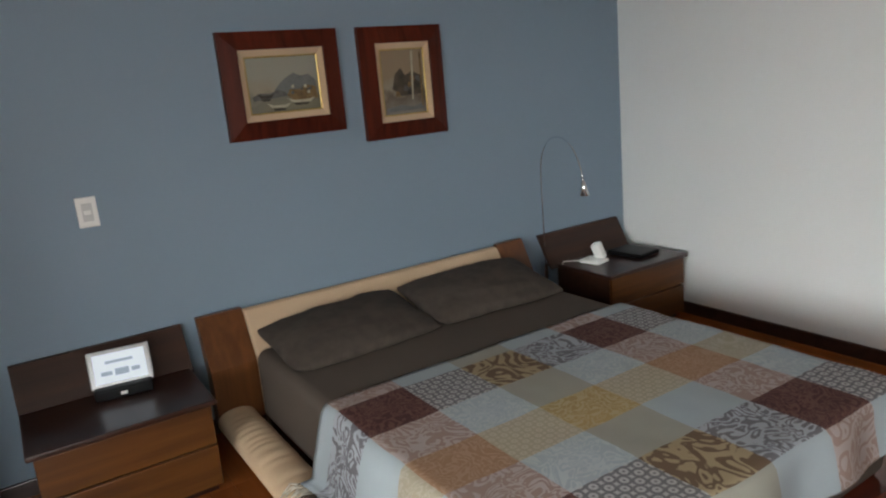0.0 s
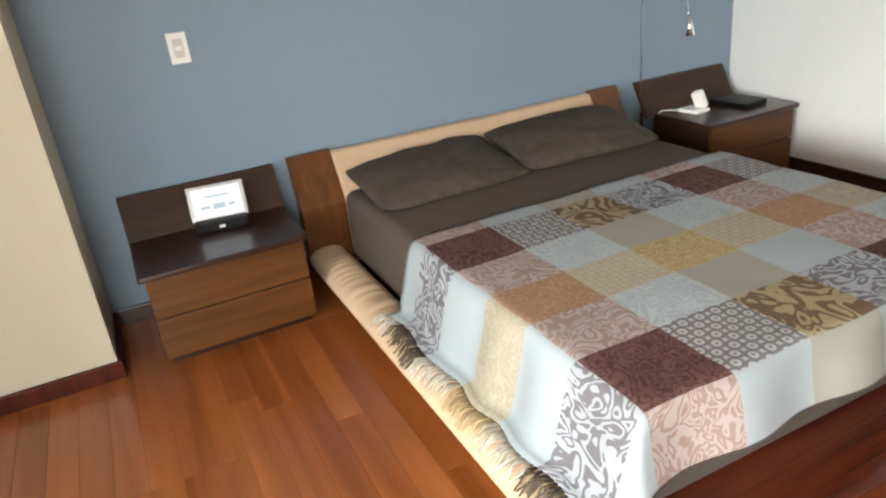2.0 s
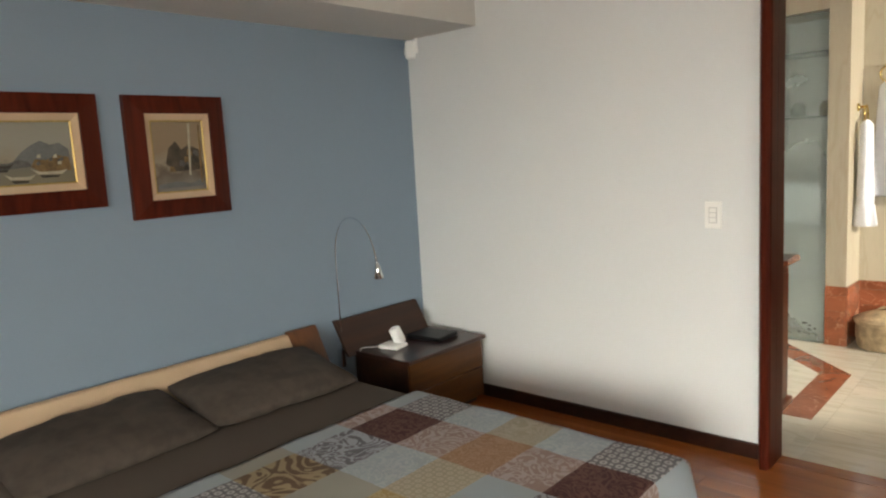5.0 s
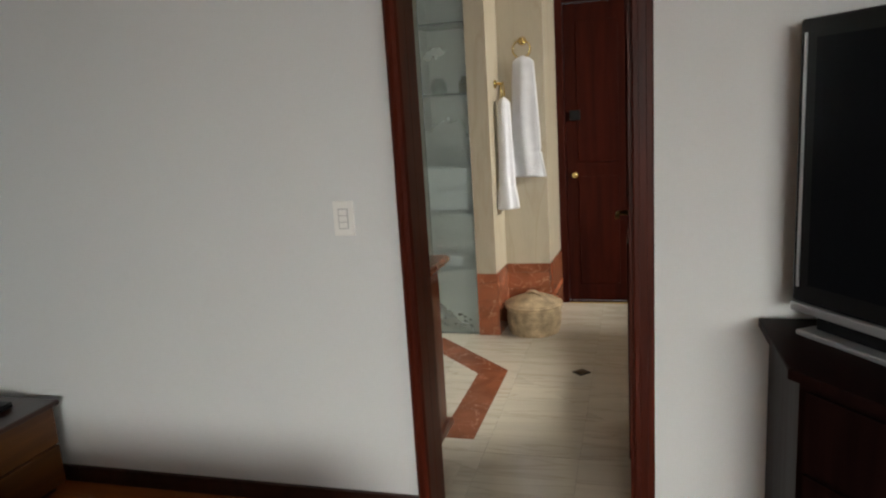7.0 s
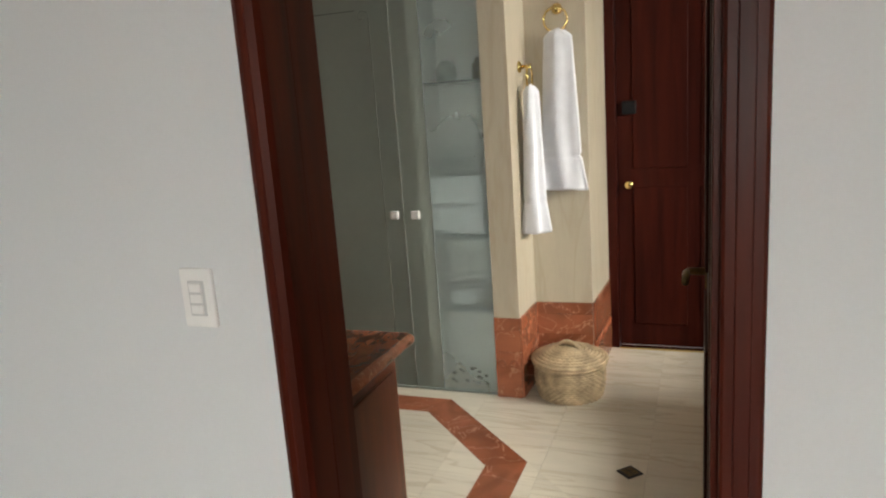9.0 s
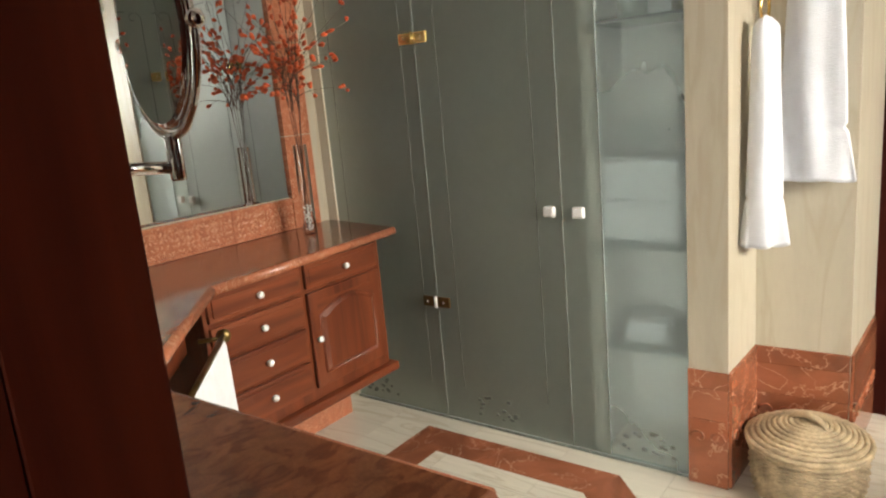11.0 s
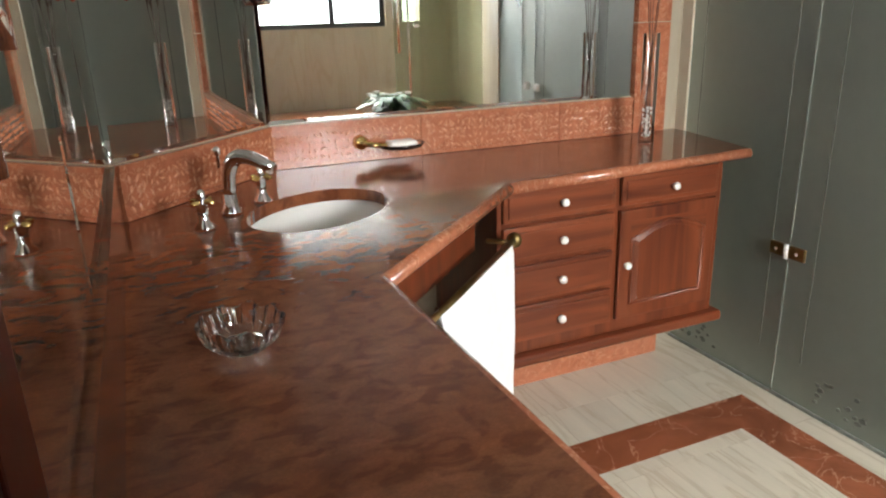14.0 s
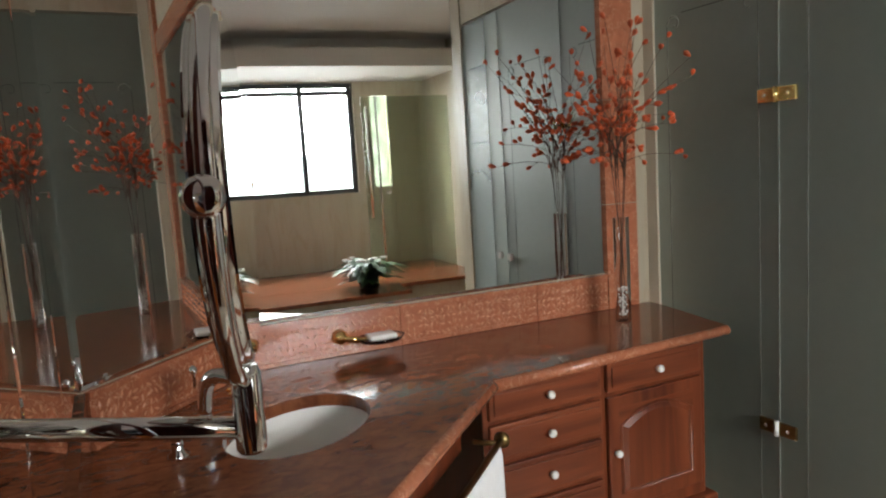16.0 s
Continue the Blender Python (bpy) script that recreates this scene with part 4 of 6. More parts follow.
def tv_stand():
    ob = thing("tv_stand", "dark wooden corner cabinet beneath the television", "cabinet", (0, 0, 0))
    out = [(0.59, 3.405), (0.59, 2.985), (1.20, 2.16), (1.95, 2.16), (1.95, 3.405)]
    inn = [(0.62, 3.40), (0.62, 3.00), (1.215, 2.19), (1.93, 2.19), (1.93, 3.40)]
    part("carcass", prism(inn, 0.06, 0.745), stand_wood, ob)
    part("plinth", prism([(x + 0.03, y) for x, y in inn[:3]] + inn[3:], 0, 0.06), black_plastic, ob)
    part("top", prism(out, 0.745, 0.77, bevel=0.004), stand_wood, ob)
    a, b = Vector((0.62, 3.00, 0)), Vector((1.215, 2.19, 0))
    way = (b - a).normalized()
    nrm = Vector((way.y, -way.x, 0))
    if nrm.x > 0:
        nrm = -nrm
    for k in range(3):
        z0 = 0.09 + 0.215 * k
        p0, p1 = a + way * 0.03, b - way * 0.03
        quad = [p0, p1, p1 + nrm * 0.014, p0 + nrm * 0.014]
        drawer = part("drawer", prism([(v.x, v.y) for v in quad], z0, z0 + 0.20), stand_wood, ob)
    return ob


tv_stand()


def television():
    ob = thing("television", "large black television with a silver base strip", "television", (0.655, 3.30, 0.77), -58)
    w = 0.98
    part("foot", box(0.04, w - 0.04, -0.02, 0.30, 0, 0.016, 0.005), silver_plastic, ob, "silver foot plate")
    part("neck", box(0.07, w - 0.07, 0.02, 0.10, 0.016, 0.058, 0.003), black_plastic, ob)
    part("base_strip", box(0.0, w, -0.005, 0.10, 0.058, 0.085, 0.006), silver_plastic, ob, "silver speaker strip")
    part("cabinet", box(0.0, w, 0.0, 0.14, 0.086, 0.835, 0.008), black_plastic, ob)
    bm = prism([(0.12, 0.14), (w - 0.12, 0.14), (w - 0.25, 0.36), (0.25, 0.36)], 0.12, 0.78)
    part("rear_housing", bm, black_plastic, ob)
    part("screen", box(0.06, w - 0.06, -0.004, 0.0, 0.14, 0.785), screen_black, ob, "dark switched-off screen")
    part("trim", box(0.020, 0.027, -0.006, 0.0, 0.13, 0.80, 0.001), silver_plastic, ob, "thin silver line")


television()


# ---------- bathroom things ----------
CT = 0.85                                   # counter top
COUNTER = [(-0.518, 3.517), (-0.518, 3.951), (-1.340, 3.946), (-1.857, 4.484), (-1.900, 5.389), (-2.285, 5.462), (mirror_x(5.462) + 0.002, 5.462), (mirror_x(3.945) + 0.002, 3.945), (-1.958, 3.517)]
SINK = Vector((-1.860, 3.965, CT))
AX, AY = Vector((-0.707, 0.707, 0)), Vector((0.707, 0.707, 0))


def ellipse(a, b, n=40):
    return [SINK + AX * a * math.cos(2 * math.pi * k / n) + AY * b * math.sin(2 * math.pi * k / n) for k in range(n)]


def countertop():
    """Stone slab with an oval cut-out for the basin and a moulded front edge."""
    bm = bmesh.new()
    t = 0.032
    hole = ellipse(0.205, 0.155)
    for z, flip in ((CT, False), (CT - t, True)):
        outer = [bm.verts.new((x, y, z)) for x, y in COUNTER]
        inner = [bm.verts.new((p.x, p.y, z)) for p in hole]
        edges = [bm.edges.new((v[i], v[(i + 1) % len(v)])) for v in (outer, inner) for i in range(len(v))]
        bmesh.ops.triangle_fill(bm, use_beauty=True, edges=edges)
        if z == CT:
            top_o, top_i = outer, inner
    for top, low in ((top_o, outer), (top_i, inner)):
        for i in range(len(top)):
            j = (i + 1) % len(top)
            bm.faces.new((top[i], top[j], low[j], low[i]))
    ob = tagged(part("countertop", bm, red_marble), "polished red-brown marble countertop with slanting inner corner", "countertop")
    # raised rounded nosing along the front
    run = [Vector((x, y, CT - 0.016)) for x, y in COUNTER[:5]]
    for a, b in zip(run, run[1:]):
        part("edge_moulding", tube([a, b], 0.0165, seg=12), pink_marble, ob, "", True)
    return ob


countertop()


def basin():
    ob = thing("sink", "oval white ceramic basin set under the marble counter", "sink", (0, 0, 0))
    bm = bmesh.new()
    rings = []
    for s, z in ((1.03, CT - 0.034), (1.0, CT - 0.036), (0.96, CT - 0.075), (0.82, CT - 0.125), (0.55, CT - 0.155), (0.2, CT - 0.165), (0.08, CT - 0.167)):
        rings.append([bm.verts.new((p.x, p.y, z)) for p in ellipse(0.212 * s, 0.162 * s)])
    for a, b in zip(rings, rings[1:]):
        for i in range(len(a)):
            bm.faces.new((a[i], a[(i + 1) % len(a)], b[(i + 1) % len(a)], b[i]))
    bm.faces.new(rings[-1])
    part("bowl", bm, ceramic, ob, "", True)
    part("drain", lathe([(0.022, 0), (0.024, 0.003), (0.012, 0.004)], 20, centre=(SINK.x, SINK.y, CT - 0.1655)), chrome, ob, "", True)


basin()


def faucet():
    ob = thing("faucet", "chrome and brass widespread basin tap", "faucet", (0, 0, 0))
    c = Vector((-1.915, 3.765, CT))
    part("base", lathe([(0.026, 0), (0.026, 0.008), (0.018, 0.02), (0.015, 0.05)], 20, centre=(c.x, c.y, CT)), chrome, ob, "", True)
    up = Vector((0, 0, 1))
    pts = bezier(c + up * (CT * 0 + 0.045), c + up * 0.14, c + AY * 0.03 + up * 0.165, c + AY * 0.13 + up * 0.115, 14)
    part("spout", tube(pts, [0.015 + 0.003 * math.sin(i * 0.25) for i in range(len(pts))], seg=14), chrome, ob, "arched chrome spout", True)
    part("lift_knob", lathe([(0.004, 0), (0.004, 0.03), (0.009, 0.034), (0.009, 0.044), (0.003, 0.05)], 14, centre=(c.x - AY.x * 0.022, c.y - AY.y * 0.022, CT + 0.11)), chrome, ob, "", True)
    for s in (-1, 1):
        p = c + (Vector((0.105, -0.072, 0)) if s < 0 else Vector((-0.085, 0.088, 0)))
        handle = part("handle", lathe([(0.024, 0), (0.024, 0.006), (0.013, 0.018), (0.012, 0.052), (0.016, 0.058), (0.009, 0.075), (0.010, 0.082), (0.004, 0.09)], 18, centre=(p.x, p.y, CT)), chrome, ob, "", True)
        q = Vector((p.x, p.y, CT + 0.062))
        for w in (AX, AY):
            part("cross_bar", tube([q - w * 0.032, q - w * 0.025, q + w * 0.025, q + w * 0.032], [0.004, 0.0065, 0.0065, 0.004], seg=10), brass, handle, "brass cross bar", True)


faucet()
BS = 0.983                                  # top of the splashback


def splash(name, a, b, joints, label, carved=True):
    """Moulded stone splashback between two plan points, in slabs, with a raised frieze."""
    a, b = Vector((*a, 0)), Vector((*b, 0))
    way = (b - a).normalized()
    nrm = Vector((-way.y, way.x, 0))
    ob = thing(name, label, "splashback", (0, 0, 0))
    # The uncarved side run takes darker stone to put in its shade.
    stone = pink_marble if carved else red_marble
    cuts = [0, *joints, (b - a).length]
    rng = random.Random(len(joints) + 5)
    for s0, s1 in zip(cuts, cuts[1:]):
        p, q = a + way * (s0 + 0.001), a + way * (s1 - 0.001)
        quad = [p, q, q + nrm * 0.014, p + nrm * 0.014]
        slab = part("slab", prism([(v.x, v.y) for v in quad], CT + 0.001, BS), stone, ob)
        if not carved:
            continue
        for z0, z1 in ((CT + 0.002, CT + 0.014), (BS - 0.014, BS - 0.001)):
            quad = [p + nrm * 0.014, q + nrm * 0.014, q + nrm * 0.018, p + nrm * 0.018]
            part("rib", prism([(v.x, v.y) for v in quad], z0, z1), pink_marble, slab)
        bm = bmesh.new()
        s = s0 + 0.012
        while s < s1 - 0.012:
            for k in range(4):
                c = a + way * (s + rng.uniform(-0.003, 0.003)) + nrm * 0.0145 + Vector((0, 0, CT + 0.028 + 0.023 * k + rng.uniform(-0.004, 0.004)))
                r = rng.uniform(0.004, 0.0075)
                tilt = rng.uniform(0, 3)
                e1 = way * math.cos(tilt) + Vector((0, 0, math.sin(tilt)))
                tube([c - e1 * r * 1.4, c, c + e1 * r * 1.4], [0.0012, r * 0.62, 0.0012], bm=bm, seg=6)
            s += 0.021
        tagged(part("relief", bm, relief_marble, slab, "carved leaf relief"), kind="stuff")
    return ob


splash("splashback", (mirror_x(5.262) + 0.002, 5.262), (mirror_x(3.94) + 0.002, 3.944), [0.31, 0.83], "carved pink marble splashback beneath the long mirror")
splash("splashback", (-2.376, 3.942), (-1.966, BACK + 0.012), [], "carved pink marble splashback on the slanting corner")
splash("splashback", (-1.958, BACK + 0.003), (-0.56, BACK + 0.003), [0.62], "polished red marble splashback along the counter, darker for its shade", False)
pil = thing("marble_pilaster", "upright red marble strip beside the long mirror", "pilaster", (0, 0, 0))
for z0, z1 in ((CT + 0.001, 1.24), (1.243, 1.62), (1.623, 2.0), (2.003, BATH_CEIL)):
    quad = [(mirror_x(5.264), 5.264), (mirror_x(5.405), 5.405), (mirror_x(5.405) + 0.018, 5.405), (mirror_x(5.264) + 0.018, 5.264)]
    part("slab", prism(quad, z0, z1), pink_marble, pil)


def frieze(a, b):
    """A plain stone band above a mirror."""
    a, b = Vector((*a, 0)), Vector((*b, 0))
    way = (b - a).normalized()
    nrm = Vector((-way.y, way.x, 0))
    ob = thing("marble_frieze", "pink marble band above the mirror", "frieze", (0, 0, 0), group="bands above the mirrors")
    for k in range(3):
        p, q = a.lerp(b, k / 3) + way * 0.001, a.lerp(b, (k + 1) / 3) - way * 0.001
        part("slab", prism([(v.x, v.y) for v in (p, q, q + nrm * 0.014, p + nrm * 0.014)], 1.990, 2.075), pink_marble, ob)


frieze((mirror_x(5.262) + 0.002, 5.262), (mirror_x(3.95) + 0.002, 3.95))
frieze((-2.368, 3.944), (-1.972, BACK + 0.018))
frieze((-1.958, BACK + 0.003), (-0.60, BACK + 0.003))


def wall_mirror(name, a, b, z0, z1, splits, label):
    a, b = Vector((*a, 0)), Vector((*b, 0))
    way = (b - a).normalized()
    nrm = Vector((-way.y, way.x, 0))
    ob = thing(name, label, "mirror", (0, 0, 0))
    cuts = [0, *splits, (b - a).length]
    for s0, s1 in zip(cuts, cuts[1:]):
        p, q = a + way * (s0 + 0.0006), a + way * (s1 - 0.0006)
        bv = 0.012
        bm = bmesh.new()
        corners = [(p, z0), (q, z0), (q, z1), (p, z1)]
        inner = [(p + way * bv, z0 + bv), (q - way * bv, z0 + bv), (q - way * bv, z1 - bv), (p + way * bv, z1 - bv)]
        back = [bm.verts.new(v + nrm * 0.001 + Vector((0, 0, z))) for v, z in corners]
        rim = [bm.verts.new(v + nrm * 0.005 + Vector((0, 0, z))) for v, z in corners]
        face = [bm.verts.new(v + nrm * 0.0062 + Vector((0, 0, z))) for v, z in inner]
        bm.faces.new(face)
        bm.faces.new(back[::-1])
        for i in range(4):
            j = (i + 1) % 4
            bm.faces.new((back[i], back[j], rim[j], rim[i]))
            bm.faces.new((rim[i], rim[j], face[j], face[i]))
        part("mirror_pane", bm, mirror_silver, ob)
    return ob


MT = 1.987
wall_mirror("vanity_mirror", (mirror_x(5.262), 5.262), (mirror_x(3.943), 3.943), BS + 0.004, MT, [], "long frameless mirror above the marble counter")
wall_mirror("vanity_mirror", (-2.382, 3.9375), (-1.9555, BACK + 0.0015), BS + 0.004, MT, [], "frameless mirror on the slanting corner wall")
wall_mirror("vanity_mirror", (-1.951, BACK), (-0.60, BACK), BS + 0.004, MT, [0.45, 0.90], "frameless side mirror in three panes above the counter")


def drawer_front(ob, x, y0, y1, z0, z1):
    """A fielded drawer front with a white knob."""
    d = part("drawer", box(x, x + 0.016, y0, y1, z0, z1, 0.004), vanity_wood, ob)
    part("field", box(x + 0.016, x + 0.022, y0 + 0.014, y1 - 0.014, z0 + 0.014, z1 - 0.014, 0.005), vanity_wood, d)
    knob(ceramic, d, (x + 0.021, (y0 + y1) / 2, (z0 + z1) / 2), (1, 0, 0), 0.0125, "white porcelain knob")


def vanity_right():
    ob = thing("vanity_cabinet", "hanging red-brown wooden vanity cabinet with four drawers and a door", "cabinet", (0, 0, 0))
    x = -1.912
    y0, ym, y1 = 4.470, 4.882, 5.300
    part("carcass", box(-2.37, x - 0.001, y0, y1, 0.298, CT - 0.034, 0.003), vanity_wood_z, ob)
    part("bottom_moulding", box(-2.372, x + 0.028, y0 - 0.01, y1 + 0.03, 0.262, 0.298, 0.010, seg=3), vanity_wood, ob)
    part("plinth", box(-2.37, -2.20, 4.30, y1 + 0.03, 0.0, 0.261), pink_marble, ob, "recessed pink marble plinth")
    for z0, z1 in ((0.345, 0.458), (0.473, 0.585), (0.600, 0.705), (0.720, 0.812)):
        drawer_front(ob, x, y0 + 0.018, ym - 0.012, z0, z1)
    drawer_front(ob, x, ym + 0.012, y1 - 0.030, 0.720, 0.812)
    door = part("door", box(x, x + 0.016, ym + 0.012, y1 - 0.030, 0.345, 0.705, 0.004), vanity_wood_z, ob)
    # arched raised field
    part("door_frame", box(x + 0.016, x + 0.0165, ym + 0.050, y1 - 0.068, 0.385, 0.668), vanity_wood, door)
    a, b, zb = ym + 0.058, y1 - 0.076, 0.395
    out = [(a, zb), (b, zb)] + [(b + (a - b) * i / 12, 0.612 + 0.045 * math.sin(math.pi * i / 12)) for i in range(13)]
    bm = bmesh.new()
    low = [bm.verts.new((x + 0.0168, *p)) for p in out]
    cy, cz = (a + b) / 2, 0.52
    top = [bm.verts.new((x + 0.026, cy + (p[0] - cy) * 0.86, cz + (p[1] - cz) * 0.88)) for p in out]
    bm.faces.new(top)
    for i in range(len(out)):
        j = (i + 1) % len(out)
        bm.faces.new((low[i], low[j], top[j], top[i]))
    part("field", bm, vanity_wood_z, door)
    part("moulding", tube([(x + 0.016, *p) for p in out + out[:1]], 0.0055, seg=6), vanity_wood_z, door, "arched moulding", True)
    knob(ceramic, door, (x + 0.015, ym + 0.036, 0.53), (1, 0, 0), 0.0125, "white porcelain knob")
    part("corner_post", box(x - 0.02, x + 0.012, y0 - 0.002, y0 + 0.014, 0.345, CT - 0.034, 0.003), vanity_wood_z, ob)


vanity_right()


def vanity_left():
    ob = thing("vanity_cabinet", "dark red-brown wooden vanity cabinet under the marble counter", "cabinet", (0, 0, 0))
    part("carcass", box(-1.325, -0.545, 3.53, 3.915, 0.14, CT - 0.034, 0.003), vanity_wood_z, ob)
    part("bottom_moulding", box(-1.33, -0.525, 3.53, 3.945, 0.105, 0.14, 0.010, seg=3), vanity_wood, ob)
    part("plinth", box(-1.33, -0.60, 3.53, 3.84, 0, 0.105), pink_marble, ob, "pink marble plinth")
    part("end_panel", box(-0.545, -0.535, 3.56, 3.885, 0.19, CT - 0.08, 0.004), vanity_wood_z, ob)
    for x0, x1 in ((-1.31, -0.94), (-0.93, -0.56)):
        door = part("door", box(x0, x1, 3.916, 3.932, 0.15, CT - 0.045, 0.004), vanity_wood_z, ob)
        part("field", box(x0 + 0.05, x1 - 0.05, 3.932, 3.938, 0.21, CT - 0.10, 0.005), vanity_wood_z, door)
        knob(ceramic, door, (x1 - 0.03, 3.931, 0.55), (0, 1, 0), 0.0125, "white porcelain knob")
    # panel closing the slanting corner below the basin
    quad = [(-1.36, 3.84), (-1.90, 4.40), (-1.93, 4.37), (-1.39, 3.81)]
    part("apron", prism(quad, 0.66, CT - 0.034), vanity_wood_z, ob)


vanity_left()


def towel_rail():
    ob = thing("towel_rail", "dark brass towel rail under the slanting counter edge", "towel rail", (0, 0, 0))
    a, b = Vector((-1.345, 3.985, 0.70)), Vector((-1.815, 4.475, 0.70))
    part("bar", tube([a, b], 0.008, seg=12), old_brass, ob, "", True)
    nrm = Vector((-0.707, -0.707, 0))
    for p in (a, b):
        w = (b - a).normalized() * (1 if p is a else -1)
        part("finial", tube([p - w * 0.022, p - w * 0.014, p - w * 0.004, p + w * 0.006], [0.006, 0.020, 0.022, 0.010], seg=16), old_brass, ob, "", True)
        part("arm", tube([p + w * 0.02, p + w * 0.02 + nrm * 0.07], 0.007, seg=10), old_brass, ob, "", True)


towel_rail()


def hung_towel(name, label, a, b, top, front, rear, way, gather=0.0, ruffle=0.0, flare=0.0, thick=0.016, waves=5, seed=0):
    """A towel folded over a rail from a to b; front and rear are its drops, way its outward side."""
    a, b, w = Vector(a), Vector(b), Vector(way).normalized()
    bm = bmesh.new()
    nu, nv = 64, 44
    prof = []
    total = front + rear
    for j in range(nv + 1):
        s = total * j / nv
        prof.append((1, front - s) if s <= front else (-1, s - front))
    rows = []
    for j, (side, d) in enumerate(prof):
        row = []
        for i in range(nu + 1):
            u = i / nu - 0.5
            spread = 1 - gather * math.exp(-d / 0.22) + flare * max(0, d - front * 0.8)
            base = (a + b) / 2 + (b - a) * u * spread
            amp = (0.003 + 0.006 * gather) * min(1, d / 0.1)
            fold = amp * math.sin(u * waves * 6.28 + seed + 0.8 * math.sin(d * 5)) + 0.004 * noise.noise((u * 4, d * 6, seed))
            if ruffle and d > front - 0.14:
                fold += ruffle * math.sin(u * 30 + seed) * (d - front + 0.14) / 0.14
            out = thick * (1 if side > 0 else -0.6) * min(1, d / 0.03 + 0.2) + fold
            row.append(bm.verts.new(base + w * out + Vector((0, 0, top - d - 0.006 * math.cos(u * 3)))))
        rows.append(row)
    for p, q in zip(rows, rows[1:]):
        for i in range(nu):
            bm.faces.new((p[i], p[i + 1], q[i + 1], q[i]))
    geom = bmesh.ops.extrude_face_region(bm, geom=list(bm.faces))
    for v in geom["geom"]:
        if isinstance(v, bmesh.types.BMVert):
            v.co += w * -0.005
    return tagged(part(name, bm, lit_towel_cloth if name == "hand_towel" else towel_cloth, None, "", True), label, "towel")


hung_towel("hand_towel", "white towel hanging on the brass rail under the counter", (-1.45, 4.095, 0), (-1.79, 4.449, 0), 0.712, 0.46, 0.36, (0.707, 0.707, 0), 0, 0, 0, 0.012, 2, 1)


def towel_ring(name, at, way, label):
    ob = thing(name, label, "towel ring", (0, 0, 0))
    p, w = Vector(at), Vector(way).normalized()
    part("rosette", tube([p, p + w * 0.008, p + w * 0.012], [0.026, 0.026, 0.016], seg=20), brass, ob, "", True)
    part("post", tube([p + w * 0.01, p + w * 0.05, p + w * 0.058], [0.009, 0.009, 0.014], seg=14), brass, ob, "", True)
    side = Vector((-w.y, w.x, 0))
    c = p + w * 0.05 + Vector((0, 0, -0.052))
    part("ring", tube([c + (side * math.cos(t) + Vector((0, 0, 1)) * math.sin(t)) * 0.055 for t in (2 * math.pi * k / 28 for k in range(29))], 0.005, seg=8), brass, ob, "", True)
    return c


def ring_towel(label, at, way, drop, top, low, band, seed):
    """A towel gathered through a ring: a soft lofted body whose folds open towards a banded hem; top and low are (half width, half depth)."""
    c, w = Vector(at), Vector(way).normalized()
    side = Vector((-w.y, w.x, 0))
    bm = bmesh.new()
    nu, nv = 72, 56
    rows = []
    for j in range(nv + 1):
        s = j / nv
        open_up = s ** 0.75
        a, b = top[0] + (low[0] - top[0]) * open_up, top[1] + (low[1] - top[1]) * open_up
        swell = min(1.0, (s / 0.05) ** 0.5) if s < 0.05 else 1.0
        if s > band:
            swell *= 1.02 + 0.20 * (s - band) / (1 - band)
        elif s > band - 0.03:
            swell *= 0.93
        row = []
        for i in range(nu):
            t = 2 * math.pi * i / nu
            cx, cy = math.cos(t), math.sin(t)
            ex = math.copysign(abs(cx) ** 0.8, cx) * a * swell
            ey = math.copysign(abs(cy) ** 0.8, cy) * b * swell
            fold = 0.0085 * math.sin(ex / low[0] * 5.5 + seed + 0.5 * math.sin(s * 4)) * (0.35 + 0.65 * s) + 0.004 * noise.noise((cx * 1.6 + seed, cy * 1.6, s * 3))
            hem = 0.010 * math.sin(t * 5 + seed) * max(0, (s - band) / (1 - band))
            row.append(bm.verts.new(c + side * (ex + 0.3 * fold) + w * (ey + (fold if cy > 0 else 0) + hem) + Vector((0, 0, -drop * s - 0.008 * noise.noise((cx * 2, cy, seed)) * s))))
        rows.append(row)
    for p, q in zip(rows, rows[1:]):
        for i in range(nu):
            bm.faces.new((p[i], p[(i + 1) % nu], q[(i + 1) % nu], q[i]))
    bm.faces.new(rows[0][::-1])
    bm.faces.new(rows[-1])
    return tagged(part("bath_towel", bm, towel_cloth, None, "", True), label, "towel")


towel_ring("towel_ring", (-0.440, 5.764, 1.835), (0, -1, 0), "brass towel ring on the travertine wall")
ring_towel("white ruffled towel hanging from a brass ring", (-0.432, 5.715, 1.745), (0, -1, 0), 0.755, (0.062, 0.016), (0.100, 0.030), 0.80, 2)
towel_ring("towel_ring", (-0.606, 5.640, 1.580), (1, 0, 0), "brass towel ring on the side of the pillar")
ring_towel("narrow white towel hanging from a brass ring", (-0.548, 5.612, 1.500), (0.75, -0.66, 0), 0.70, (0.034, 0.026), (0.058, 0.042), 0.80, 4)


